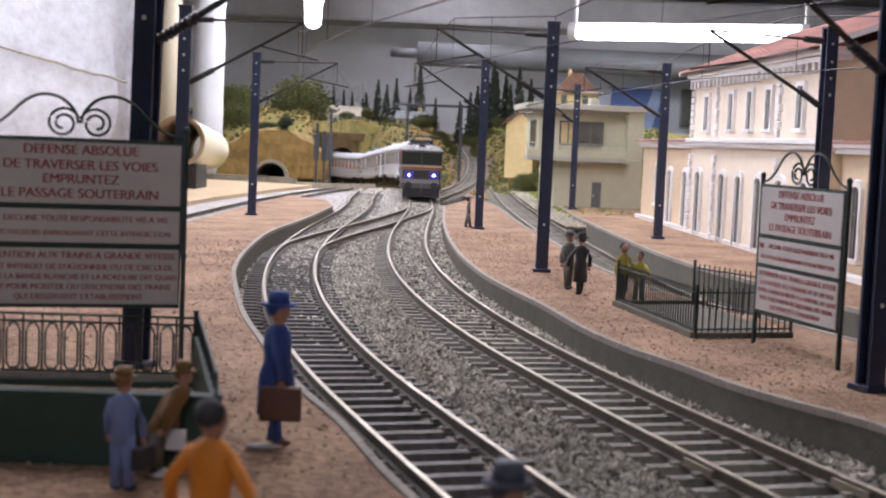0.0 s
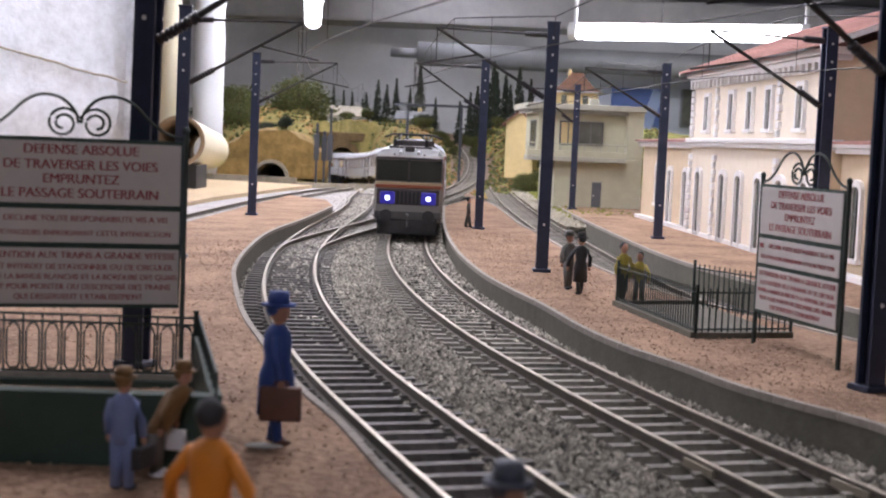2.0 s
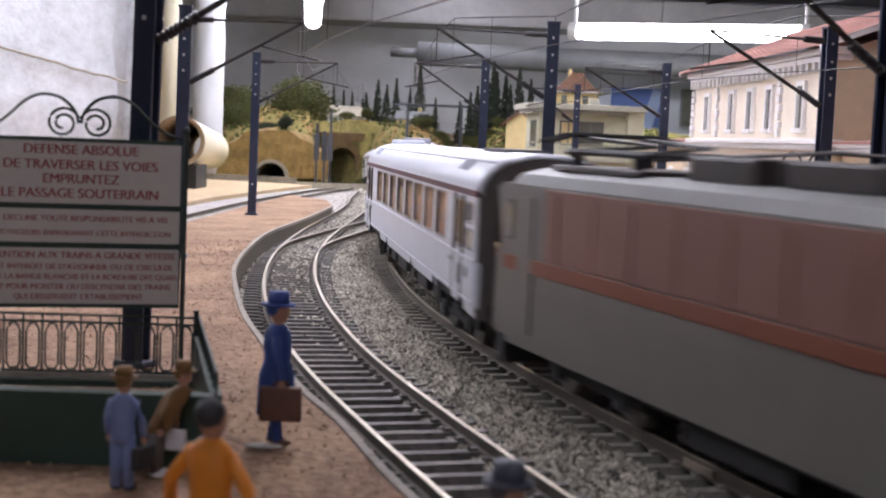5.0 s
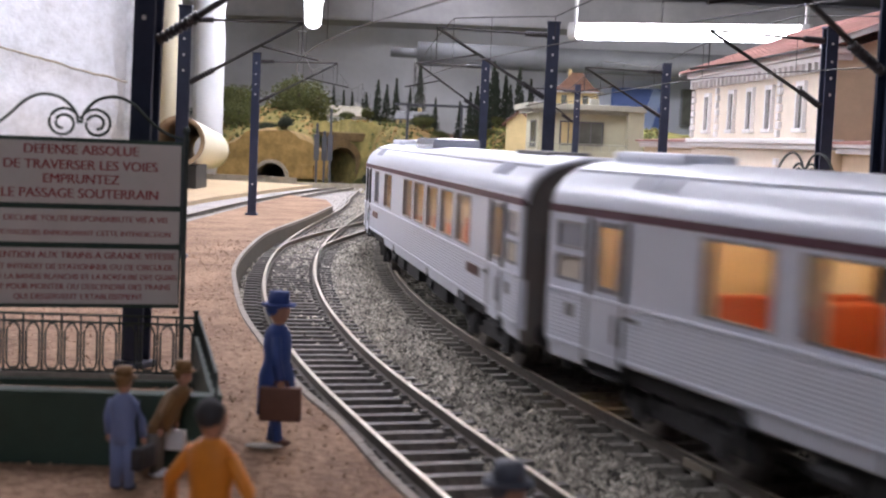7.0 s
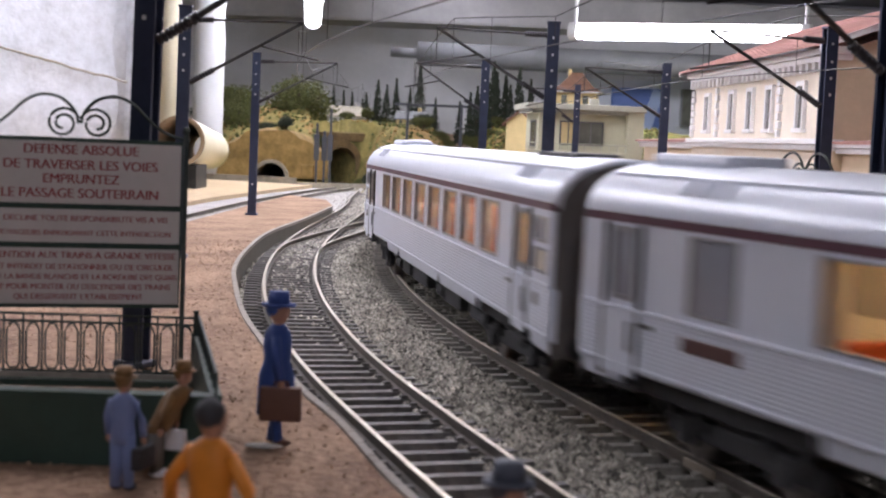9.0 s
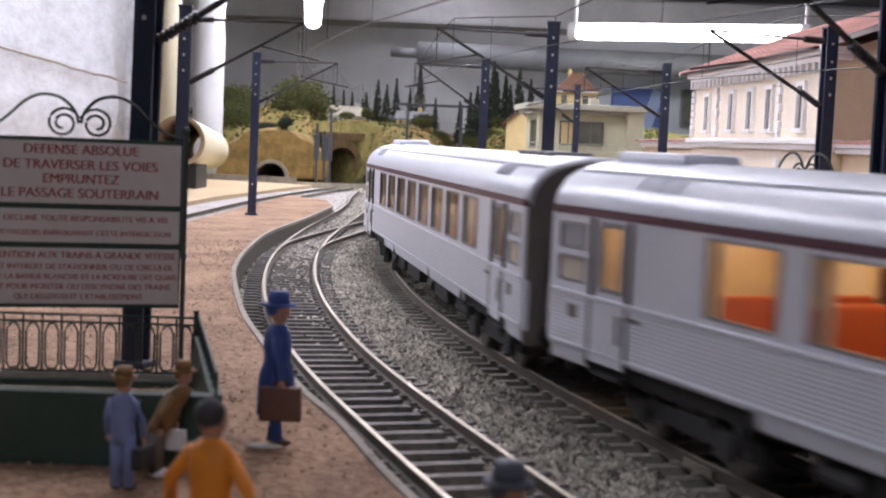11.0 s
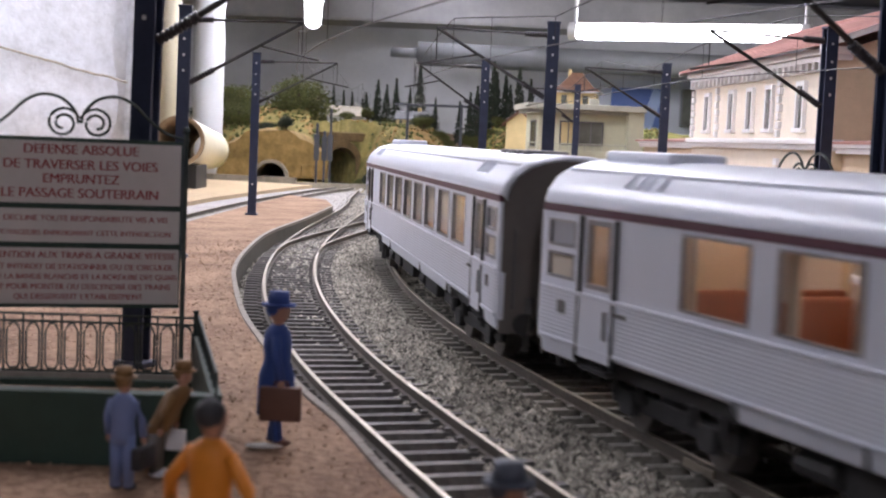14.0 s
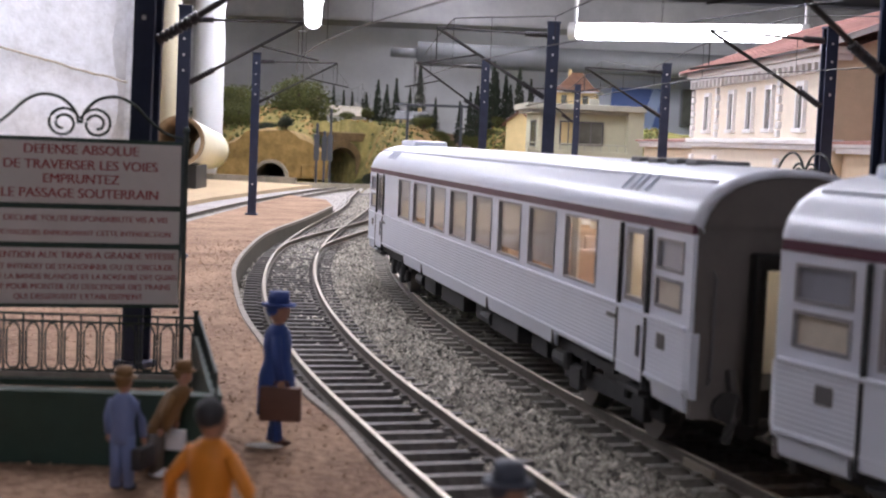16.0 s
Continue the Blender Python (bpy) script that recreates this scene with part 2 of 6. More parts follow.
M = dict(
    ballast_bed=material("ballast_bed", (0.17, 0.155, 0.13), 0.95, tint=(0.035, 0.032, 0.028), scale=900, spread=0.75, bump=1.0, bump_scale=800),
    stone=material("ballast_stone", (0.44, 0.405, 0.345), 0.9, grain=0.45, scale=700, island=0.8),
    pale_stone=material("pale_ballast_stone", (0.56, 0.53, 0.49), 0.9, grain=0.35, scale=500, island=0.4),
    pale_bed=material("pale_far_ballast", (0.52, 0.49, 0.47), 0.95, tint=(0.28, 0.26, 0.25), scale=600, bump=0.7, bump_scale=500),
    sleeper=material("weathered_sleeper", (0.39, 0.365, 0.32), 0.8, tint=(0.17, 0.155, 0.135), scale=500, per_object=0.25, bump=0.3),
    dark_sleeper=material("dark_plastic_sleeper", (0.19, 0.17, 0.16), 0.7, tint=(0.07, 0.062, 0.06), scale=500, per_object=0.3, bump=0.3),
    rail_head=material("polished_rail", (0.46, 0.40, 0.32), 0.46, 0.8, grain=0.25, scale=300),
    rail_side=material("dull_rail_side", (0.15, 0.125, 0.10), 0.6, 0.3, grain=0.4, scale=500),
    grit=material("platform_grit_grains", (0.49, 0.325, 0.22), 0.95, grain=0.25, scale=700, island=0.3),
    plat=material("pink_platform_grit", (0.47, 0.305, 0.20), 0.95, tint=(0.21, 0.12, 0.075), scale=520, spread=0.7, bump=0.9, bump_scale=700),
    kerb=material("pale_platform_edge", (0.44, 0.39, 0.34), 0.85, grain=0.3, scale=500, bump=0.3),
    wall_grey=material("grey_platform_wall", (0.17, 0.158, 0.125), 0.8, grain=0.3, scale=250, bump=0.2),
    mast=material("dark_blue_grey_mast", (0.045, 0.055, 0.10), 0.38, 0.3, grain=0.3, scale=300),
    black=material("matt_black_plastic", (0.018, 0.018, 0.02), 0.5, grain=0.3, scale=400),
    insul=material("dark_insulator", (0.03, 0.025, 0.03), 0.35),
    wire=material("tarnished_wire", (0.06, 0.055, 0.055), 0.5, 0.6),
    iron=material("green_black_iron", (0.03, 0.045, 0.04), 0.55, grain=0.3, scale=500),
    green=material("dark_green_paint", (0.025, 0.055, 0.04), 0.5, grain=0.3, scale=200),
    board=material("grey_white_sign_board", (0.66, 0.62, 0.60), 0.55, grain=0.12, scale=150),
    red=material("red_lettering", (0.30, 0.05, 0.055), 0.6),
    stucco=material("cream_pink_stucco", (0.80, 0.70, 0.58), 0.85, grain=0.1, scale=120, bump=0.15),
    # buff for the wings; on the gable end it paints in shade
    stucco_side=material("buff_stucco", (0.66, 0.52, 0.36), 0.85, grain=0.15, scale=120, bump=0.15),
    white=material("white_moulding", (0.80, 0.77, 0.76), 0.6, grain=0.08, scale=200),
    tile=material("pink_clay_tile", (0.42, 0.22, 0.19), 0.8, tint=(0.28, 0.13, 0.11), scale=300, per_object=0.15),
    pane=material("dim_window_pane", (0.16, 0.165, 0.14), 0.2, grain=0.4, scale=90),
    cabin=material("pale_olive_render", (0.62, 0.60, 0.44), 0.85, grain=0.12, scale=120, bump=0.15),
    cabin_trim=material("grey_olive_concrete", (0.52, 0.51, 0.42), 0.85, grain=0.15, scale=200),
    yellow=material("yellow_render", (0.72, 0.56, 0.28), 0.85, grain=0.15, scale=150),
    orange_tile=material("orange_brown_tile", (0.22, 0.115, 0.075), 0.85, grain=0.35, scale=250),
    grey_door=material("grey_door_paint", (0.14, 0.15, 0.16), 0.5),
    hill=material("olive_scenic_turf", (0.33, 0.26, 0.085), 0.95, tint=(0.12, 0.105, 0.03), scale=60, spread=0.5, bump=1.0, bump_scale=260),
    dark_earth=material("dark_brown_earth", (0.22, 0.145, 0.07), 0.95, tint=(0.10, 0.07, 0.035), scale=70, bump=1.0, bump_scale=200),
    brown_bed=material("brown_ramp_ballast", (0.34, 0.235, 0.17), 0.95, tint=(0.16, 0.105, 0.075), scale=160, bump=0.8, bump_scale=260),
    earth=material("ochre_earth", (0.37, 0.235, 0.085), 0.95, tint=(0.16, 0.105, 0.03), scale=70, bump=1.0, bump_scale=200),
    grass=material("bright_scenic_grass", (0.34, 0.32, 0.07), 0.95, tint=(0.13, 0.16, 0.035), scale=90, bump=1.0, bump_scale=300),
    leaf=material("olive_foliage", (0.125, 0.135, 0.035), 0.8, grain=0.4, scale=200, island=0.4),
    dark_leaf=material("dark_conifer", (0.045, 0.06, 0.04), 0.85, grain=0.4, scale=200, island=0.4),
    bark=material("brown_bark", (0.10, 0.07, 0.05), 0.9, grain=0.4, scale=200),
    sand=material("cream_sand_board", (0.56, 0.43, 0.27), 0.9, grain=0.2, scale=80, bump=0.3),
    rock=material("pale_rock", (0.55, 0.50, 0.40), 0.9, grain=0.4, scale=120, bump=0.6, bump_scale=300),
    stonework=material("grey_stonework", (0.38, 0.34, 0.28), 0.9, grain=0.4, scale=200, bump=0.5),
    plaster=material("rough_white_plaster", (0.68, 0.70, 0.76), 0.9, grain=0.3, scale=90, bump=1.0, bump_scale=260),
    ceiling=material("grey_white_ceiling", (0.50, 0.49, 0.49), 0.8, tint=(0.33, 0.32, 0.33), scale=8, bump=0.2, bump_scale=30),
    backwall=material("grey_painted_wall", (0.76, 0.76, 0.79), 0.85, grain=0.22, scale=10),
    beam=material("grey_beam", (0.24, 0.245, 0.26), 0.5, grain=0.25, scale=25),
    pale=material("pale_blue_white_wall", (0.72, 0.75, 0.82), 0.8, grain=0.1, scale=20),
    blue=material("blue_picture", (0.15, 0.25, 0.60), 0.5, tint=(0.08, 0.13, 0.38), scale=12, spread=0.2),
    light_blue=material("pale_blue_picture", (0.45, 0.58, 0.85), 0.5, grain=0.2, scale=20),
    cardboard=material("brown_cardboard", (0.36, 0.25, 0.15), 0.85, grain=0.25, scale=60),
    pipe=material("cream_pipe", (0.74, 0.68, 0.52), 0.5, grain=0.1, scale=30),
    foil=material("white_wrap", (0.80, 0.82, 0.86), 0.35, grain=0.1, scale=20, bump=0.5, bump_scale=25),
    tube_glow=material("fluorescent_tube", (0.9, 0.9, 0.95), 0.4, emit=(0.90, 0.89, 1.0), strength=TUBE_GLOW),
    fitting=material("white_lamp_fitting", (0.75, 0.75, 0.77), 0.4, grain=0.08, scale=20),
    silver=material("silver_grey_coach_paint", (0.755, 0.785, 0.88), 0.38, 0.05, grain=0.06, scale=60),
    roof=material("pale_silver_roof", (0.76, 0.79, 0.88), 0.36, 0.05, grain=0.07, scale=50),
    maroon=material("maroon_stripe", (0.10, 0.025, 0.05), 0.45),
    frame_dark=material("dark_window_frame", (0.13, 0.125, 0.13), 0.5),
    window_trim=material("grey_window_trim", (0.30, 0.29, 0.31), 0.45, 0.2, grain=0.2, scale=200),
    under=material("sooty_underframe", (0.035, 0.033, 0.034), 0.7, grain=0.4, scale=300),
    wheel=material("worn_wheel_steel", (0.22, 0.20, 0.19), 0.4, 0.8),
    seat=material("orange_red_seat", (0.50, 0.10, 0.03), 0.7, grain=0.25, scale=150),
    curtain=material("pale_interior_lining", (0.74, 0.66, 0.55), 0.8, grain=0.2, scale=150),
    coach_lamp=material("warm_coach_light", (0.9, 0.7, 0.4), 0.5, emit=(1.0, 0.58, 0.22), strength=14.0),
    # interior light, whitened to suggest reflections in the last coach's windows
    pale_lamp=material("pale_coach_light", (0.9, 0.75, 0.5), 0.5, emit=(1.0, 0.88, 0.70), strength=13.0),
    dim_lamp=material("dim_coach_light", (0.9, 0.7, 0.5), 0.5, emit=(1.0, 0.62, 0.38), strength=7.0),
    dull_seat=material("dull_red_seat", (0.34, 0.12, 0.07), 0.7, grain=0.25, scale=150),
    # seat colour lightened in place of window reflections
    pale_seat=material("salmon_seat", (0.62, 0.42, 0.30), 0.7, grain=0.25, scale=150),
    # pale colour that stands in for reflections on the last coach's glass
    blind=material("pale_window_blind", (0.78, 0.75, 0.70), 0.6, grain=0.3, scale=120),
    name_red=material("dark_red_nameplate", (0.10, 0.035, 0.03), 0.5),
    coach_end=material("dull_coach_end", (0.16, 0.14, 0.13), 0.6, grain=0.25, scale=120),
    coach_glass=glass("coach_glazing", (0.88, 0.86, 0.84), 0.08),
    milk=material("grey_lavatory_glass", (0.30, 0.31, 0.36), 0.2),
    loco_grey=material("grey_locomotive_paint", (0.215, 0.20, 0.185), 0.46, 0.1, grain=0.12, scale=80),
    loco_roof=material("light_grey_locomotive_roof", (0.17, 0.168, 0.17), 0.5, 0.1, grain=0.12, scale=80),
    loco_orange=material("orange_locomotive_stripe", (0.27, 0.075, 0.035), 0.5, grain=0.12, scale=80),
    loco_brown=material("red_brown_grille_panel", (0.31, 0.15, 0.115), 0.55, grain=0.15, scale=100),
    loco_cream=material("cream_stripe", (0.42, 0.32, 0.20), 0.5),
    loco_dark=material("dark_bronze_panel", (0.055, 0.045, 0.045), 0.4, grain=0.2, scale=100),
    dark_glass=material("dark_windscreen", (0.025, 0.03, 0.028), 0.12),
    # faint blue emission paints the halo around the headlamps
    lamp_bezel=material("blue_lit_lamp_bezel", (0.03, 0.03, 0.12), 0.3, emit=(0.08, 0.05, 1.0), strength=0.22),
    loco_bumper=material("sooty_grey_bumper", (0.08, 0.077, 0.075), 0.5, grain=0.25, scale=100),
    headlamp=material("blue_white_headlamp", (0.9, 0.9, 1.0), 0.3, emit=(0.6, 0.66, 1.0), strength=5.0),
    coat_blue=material("royal_blue_paint", (0.035, 0.075, 0.28), 0.6, grain=0.15, scale=300),
    shirt_blue=material("pale_blue_paint", (0.17, 0.22, 0.42), 0.6, grain=0.15, scale=300),
    coat_brown=material("brown_paint", (0.25, 0.135, 0.05), 0.6, grain=0.2, scale=300),
    shirt_orange=material("orange_paint", (0.72, 0.24, 0.02), 0.6, grain=0.15, scale=300),
    coat_black=material("black_coat_paint", (0.03, 0.03, 0.035), 0.6, grain=0.2, scale=300),
    coat_slate=material("slate_blue_paint", (0.07, 0.08, 0.11), 0.6, grain=0.2, scale=300),
    coat_grey=material("grey_coat_paint", (0.14, 0.13, 0.12), 0.6, grain=0.2, scale=300),
    shirt_yellow=material("mustard_paint", (0.40, 0.32, 0.06), 0.6, grain=0.2, scale=300),
    flesh=material("flesh_paint", (0.42, 0.22, 0.15), 0.6),
    case=material("red_brown_case", (0.14, 0.06, 0.04), 0.6, grain=0.2, scale=300),
    glue=material("shiny_glue_spot", (0.62, 0.58, 0.54), 0.15),
    signal=material("grey_signal_panel", (0.055, 0.06, 0.075), 0.6, grain=0.2, scale=100),
)


def ribbed(m, pitch):
    """Fine level ribs pressed into a coach side."""
    nt = m.node_tree
    b = nt.nodes["Principled BSDF"]
    tc = nt.nodes.new("ShaderNodeTexCoord")
    wv = nt.nodes.new("ShaderNodeTexWave")
    wv.bands_direction = "Z"
    wv.inputs["Scale"].default_value = 0.314 / pitch
    bp = nt.nodes.new("ShaderNodeBump")
    bp.inputs["Strength"].default_value = 0.3
    bp.inputs["Distance"].default_value = 0.0002
    nt.links.new(tc.outputs["Object"], wv.inputs["Vector"])
    nt.links.new(wv.outputs["Fac"], bp.inputs["Height"])
    nt.links.new(bp.outputs["Normal"], b.inputs["Normal"])
    return m


M["ribs"] = ribbed(material("ribbed_silver_side", (0.755, 0.785, 0.88), 0.4, 0.05, grain=0.06, scale=60), 0.00075)

# ---- plan lines (millimetres, rail heads at z = 0) ----
LINE_B = Line([(-1900, 2470), (-1400, 2465), (-900, 2455), (-600, 2430), (-400, 2380), (-270, 2295), (-204, 2222), (-161, 2150), (-122, 2010), (-86, 1774), (-61, 1614), (-41, 1454), (-27.5, 1294), (-21.2, 1134), (-17.3, 974), (-18.2, 814), (-18.5, 734), (-17.4, 654), (-14.0, 574), (-7.1, 494), (4.0, 414), (20.0, 334), (41.5, 254), (66.5, 176), (94.4, 101), (126.6, 28), (202.8, -113), (293.1, -245), (395.5, -368), (508.3, -481), (629.9, -585), (758.9, -680), (894.1, -765), (1034.5, -842), (1179.2, -910), (1400, -990), (1900, -1120)])
S0 = float(np.interp(-1134, -LINE_B.p[:, 1], LINE_B.s)) - 650.6
S_TUNNEL = float(np.interp(-2165, -LINE_B.p[:, 1], LINE_B.s))


def line_z(y):
    """The running line falls away towards its tunnel."""
    t = max(0.0, min(1.0, (y - 1330) / 820))
    return -25 * t * t * (3 - 2 * t)


LINE_A = Line([(-72, 1264), (-70, 1184), (-68.2, 1104), (-64.5, 1024), (-62.7, 944), (-62.9, 864), (-64.1, 784), (-64.9, 704), (-63.9, 624), (-59.9, 544), (-52.1, 464), (-40.0, 384), (-23.1, 304), (-0.2, 224), (24.8, 148), (54.1, 73), (87.9, 1), (167.6, -138), (261.6, -267)])
LINE_D = Line([(-98, 1330), (-118, 1180), (-134, 1000), (-141, 850), (-147, 680), (-158, 480), (-180, 300)])
LINE_X = Line([(-18.5, 1040), (-20, 960), (-28, 885), (-41, 788), (-53, 710), (-62.5, 630), (-62, 570)])
LINE_C = Line([(58, 1540), (56, 1250), (57, 1030), (61, 850), (66, 690), (71, 560), (79, 455), (92, 398), (108, 352), (132, 298), (168, 232), (230, 150)])
LINE_Y = Line([(-13, 1165), (4, 1330), (22, 1560), (34, 1720), (40, 1900), (34, 2080), (22, 2300)])
EDGE_L = spline([(-72, 872), (-75, 742), (-80, 624), (-76, 528), (-70, 459), (-62, 407), (-50, 343), (-39, 297), (-25, 244), (-15, 214), (-7, 185), (-2, 169), (14, 122), (33, 75), (66, 5), (105, -65)])
EDGE_R = spline([(-1, 934), (0, 718), (5, 570), (13, 475), (21, 423), (29, 382), (35, 342), (42, 311), (51, 286), (58, 264), (66, 247), (77, 226), (104, 152), (140, 80), (190, 0), (250, -80)])
EDGE_RB = spline([(26, 1098), (37, 967), (43, 772), (48, 704), (54, 596), (60, 505), (72, 430), (82, 398), (96, 360), (109, 325), (136, 270), (182, 196), (262, 100)])
EDGE_F = spline([(86, 1250), (84, 950), (90, 687), (97, 560), (111, 476), (129, 389), (160, 330), (220, 240), (320, 140)])
TOP = 4.5


def structure(ob, label, category):
    return tagged(ob, label, category, kind="structure")


# ---- the room ----
def room():
    bm = box(bmesh.new(), -1500, 2300, 2740, 2800, -200, 900)
    structure(part("wall_north", bm, M["backwall"]), "grey painted rear wall of the hobby room", "wall")
    bm = box(bmesh.new(), -1560, -1500, -1500, 3110, -200, 900)
    structure(part("wall_west", bm, M["plaster"]), "plain white plastered side wall", "wall")
    bm = box(bmesh.new(), 2300, 2360, -1500, 3110, -200, 900)
    structure(part("wall_east", bm, M["plaster"]), "plain white plastered side wall", "wall")
    bm = box(bmesh.new(), -1560, 2360, -1560, -1500, -200, 900)
    structure(part("wall_south", bm, M["plaster"]), "plain white plastered wall behind the layout", "wall")
    bm = bmesh.new()
    nx, ny = 30, 30
    grid = [[bm.verts.new((-1560 + 3920 * i / nx, -1560 + 4670 * j / ny, 345 + 14 * noise.noise(Vector((i * 0.35, j * 0.35, 0))))) for j in range(ny + 1)] for i in range(nx + 1)]
    for i in range(nx):
        for j in range(ny):
            bm.faces.new((grid[i][j], grid[i][j + 1], grid[i + 1][j + 1], grid[i + 1][j]))
    box(bm, -1560, 2360, -1560, 3110, 380, 420)
    structure(part("ceiling", bm, M["ceiling"], smooth=True), "low uneven grey-white ceiling over the layout", "ceiling")
    # steps and ducts under the ceiling at the rear
    bm = box(bmesh.new(), -500, 2300, 2600, 2738, 268, 330, bev=6)
    structure(part("ceiling_beam", bm, M["ceiling"]), "pale grey boxed beam under the ceiling", "beam")
    bm = bmesh.new()
    cyl(bm, (-60, 2500, 205), (900, 2420, 196), 22, 20)
    cyl(bm, (-110, 2504, 206), (-60, 2500, 205), 9, 14)
    structure(part("duct", bm, M["beam"], smooth=True), "grey round duct along the rear beam", "duct")
    bm = box(bmesh.new(), 200, 2300, 2690, 2725, -100, 182)
    structure(part("backdrop", bm, M["pale"]), "pale blue-white backdrop board behind the station", "backdrop")


def layout_board():
    bm = bmesh.new()
    nx, ny = 60, 80
    gx = lambda i: -1100 + 2900 * i / nx
    gy = lambda j: -1100 + 4100 * j / ny
    g = [[bm.verts.new((gx(i), gy(j), -6.2 - 40 * max(0.0, min(1.0, (gy(j) - 1420) / 300)) + 0.4 * noise.noise(Vector((gx(i) * 0.02, gy(j) * 0.02, 0))))) for j in range(ny + 1)] for i in range(nx + 1)]
    for i in range(nx):
        for j in range(ny):
            bm.faces.new((g[i][j], g[i + 1][j], g[i + 1][j + 1], g[i][j + 1]))
    structure(part("ground", bm, M["ballast_bed"], smooth=True), "grey ballasted baseboard of the model railway", "ground")
    bm = box(bmesh.new(), -1100, 1800, -1100, 3000, -80, -52)
    structure(part("baseboard", bm, M["cardboard"]), "wooden baseboard under the model railway", "board")


def far_yard():
    """The pale yard, its low walls and the road beyond the platform."""
    bm = prism(bmesh.new(), [(-700, 480), (-141, 482), (-128, 680), (-123, 850), (-117, 1012), (-84, 962), (-64, 905), (-66, 1010), (-80, 1270), (-110, 1330), (-700, 1420)], -8.0, -2.6)
    structure(part("pale_ballast_yard", bm, M["pale_bed"]), "pale grey ballast on the far station throat", "ground")
    bm = prism(bmesh.new(), [(-700, 700), (-185, 720), (-172, 1000), (-150, 1200), (-130, 1325), (-165, 1345), (-700, 1500)], -8.0, 0.5)
    structure(part("sand_yard", bm, M["sand"]), "flat cream-coloured yard board beside the tracks", "ground")
    bm = bmesh.new()
    for p, q, h in (((-700, 1490), (-150, 1352), 6), ((-150, 1352), (-72, 1392), 1.5)):
        d = Vector((q[0] - p[0], q[1] - p[1])).normalized() * 4
        prism(bm, [(p[0], p[1]), (q[0], q[1]), (q[0] - d.y, q[1] + d.x), (p[0] - d.y, p[1] + d.x)], -8, h)
    structure(part("low_wall", bm, M["stonework"]), "low brown stone wall behind the yard", "wall")


def platform(name, poly, label):
    bm = bmesh.new()
    prism(bm, poly, -8, TOP - 0.35, 0, 1)
    return structure(part(name, bm, [M["plat"], M["wall_grey"]]), label, "platform")


def kerb(line, inward, owner, width=1.1):
    """A pale edging strip along a platform's rim, stone by stone."""
    L = Line(line, 1)
    s, ob = 1.0, None
    while s < L.length - 9:
        e = s + 8.0
        a0, b0 = L.off(s + 0.15, -0.3 * inward), L.off(s + 0.15, width * inward)
        a1, b1 = L.off(e - 0.15, -0.3 * inward), L.off(e - 0.15, width * inward)
        quad = [a0, a1, b1, b0]
        if inward < 0:
            quad = quad[::-1]
        ob = part("edge_stone", prism(bmesh.new(), quad, TOP - 1.3, TOP + 0.12), M["kerb"], owner)
        s = e


def platforms():
    pl = platform("platform_left", EDGE_L[::-1] + [(-84, 960), (-116, 1010), (-122, 850), (-127, 674), (-140, 480), (-165, 250), (-240, -65)], "pink gritted platform with pale edge and grey wall")
    pr = platform("platform_middle", EDGE_R[::-1] + [(3, 960), (24, 1096)] + EDGE_RB[1:], "pink gritted island platform with pale edge and grey wall")
    pf = platform("platform_station", EDGE_F[::-1] + [(110, 1260), (700, 1260), (700, 140)], "pink gritted platform before the station building")
    for o in (pl, pr, pf):
        bm = bmesh.new()
        bm.from_mesh(o.data)
        bmesh.ops.recalc_face_normals(bm, faces=bm.faces)
        bm.to_mesh(o.data)
        bm.free()
    return pl, pr, pf


# ---- scenery at the rear ----
def height(x, y):
    """The modelled hills."""
    h = -6.0
    def bump(cx, cy, rx, ry, top):
        d = ((x - cx) / rx) ** 2 + ((y - cy) / ry) ** 2
        return top * math.exp(-d * 1.4)
    a = max(0.0, min(1.0, (y - 1760) / 330))
    h += 58 * a * a * (3 - 2 * a)
    h += bump(-235, 2080, 150, 200, 44)
    h += bump(-20, 2350, 200, 200, 22)
    h += bump(-60, 2000, 60, 120, 16)
    h += bump(330, 2200, 260, 260, 26)
    h += bump(135, 1450, 58, 110, 44)
    h += 7 * noise.noise(Vector((x * 0.012, y * 0.012, 3))) * min(1.0, a * 2)
    h += 3 * noise.noise(Vector((x * 0.05, y * 0.05, 5))) * min(1.0, a * 2)
    # cutting for the running line into its tunnel
    cx = float(np.interp(-y, -LINE_B.p[:, 1], LINE_B.p[:, 0]))
    if y < 2180:
        w = max(0.0, min(1.0, (cx - x - 52) / 30 if x < cx else (x - cx - 22) / 40))
        h = line_z(y) - 5 + (h - line_z(y) + 5) * w
    elif y < 2235 and abs(x - cx) < 27:
        h = line_z(y) - 5
    # ramp of the climbing line
    if 1250 < y < 2500:
        px = float(np.interp(y, LINE_Y.p[:, 1], LINE_Y.p[:, 0]))
        w = max(0.0, min(1.0, (abs(x - px) - 22) / 34))
        h = ramp_z(y) - 3.2 + (h - ramp_z(y) + 3.2) * w
    return h


def ramp_z(y):
    t = max(0.0, min(1.0, (y - 1500) / 800))
    return 42 * t * t * (3 - 2 * t)


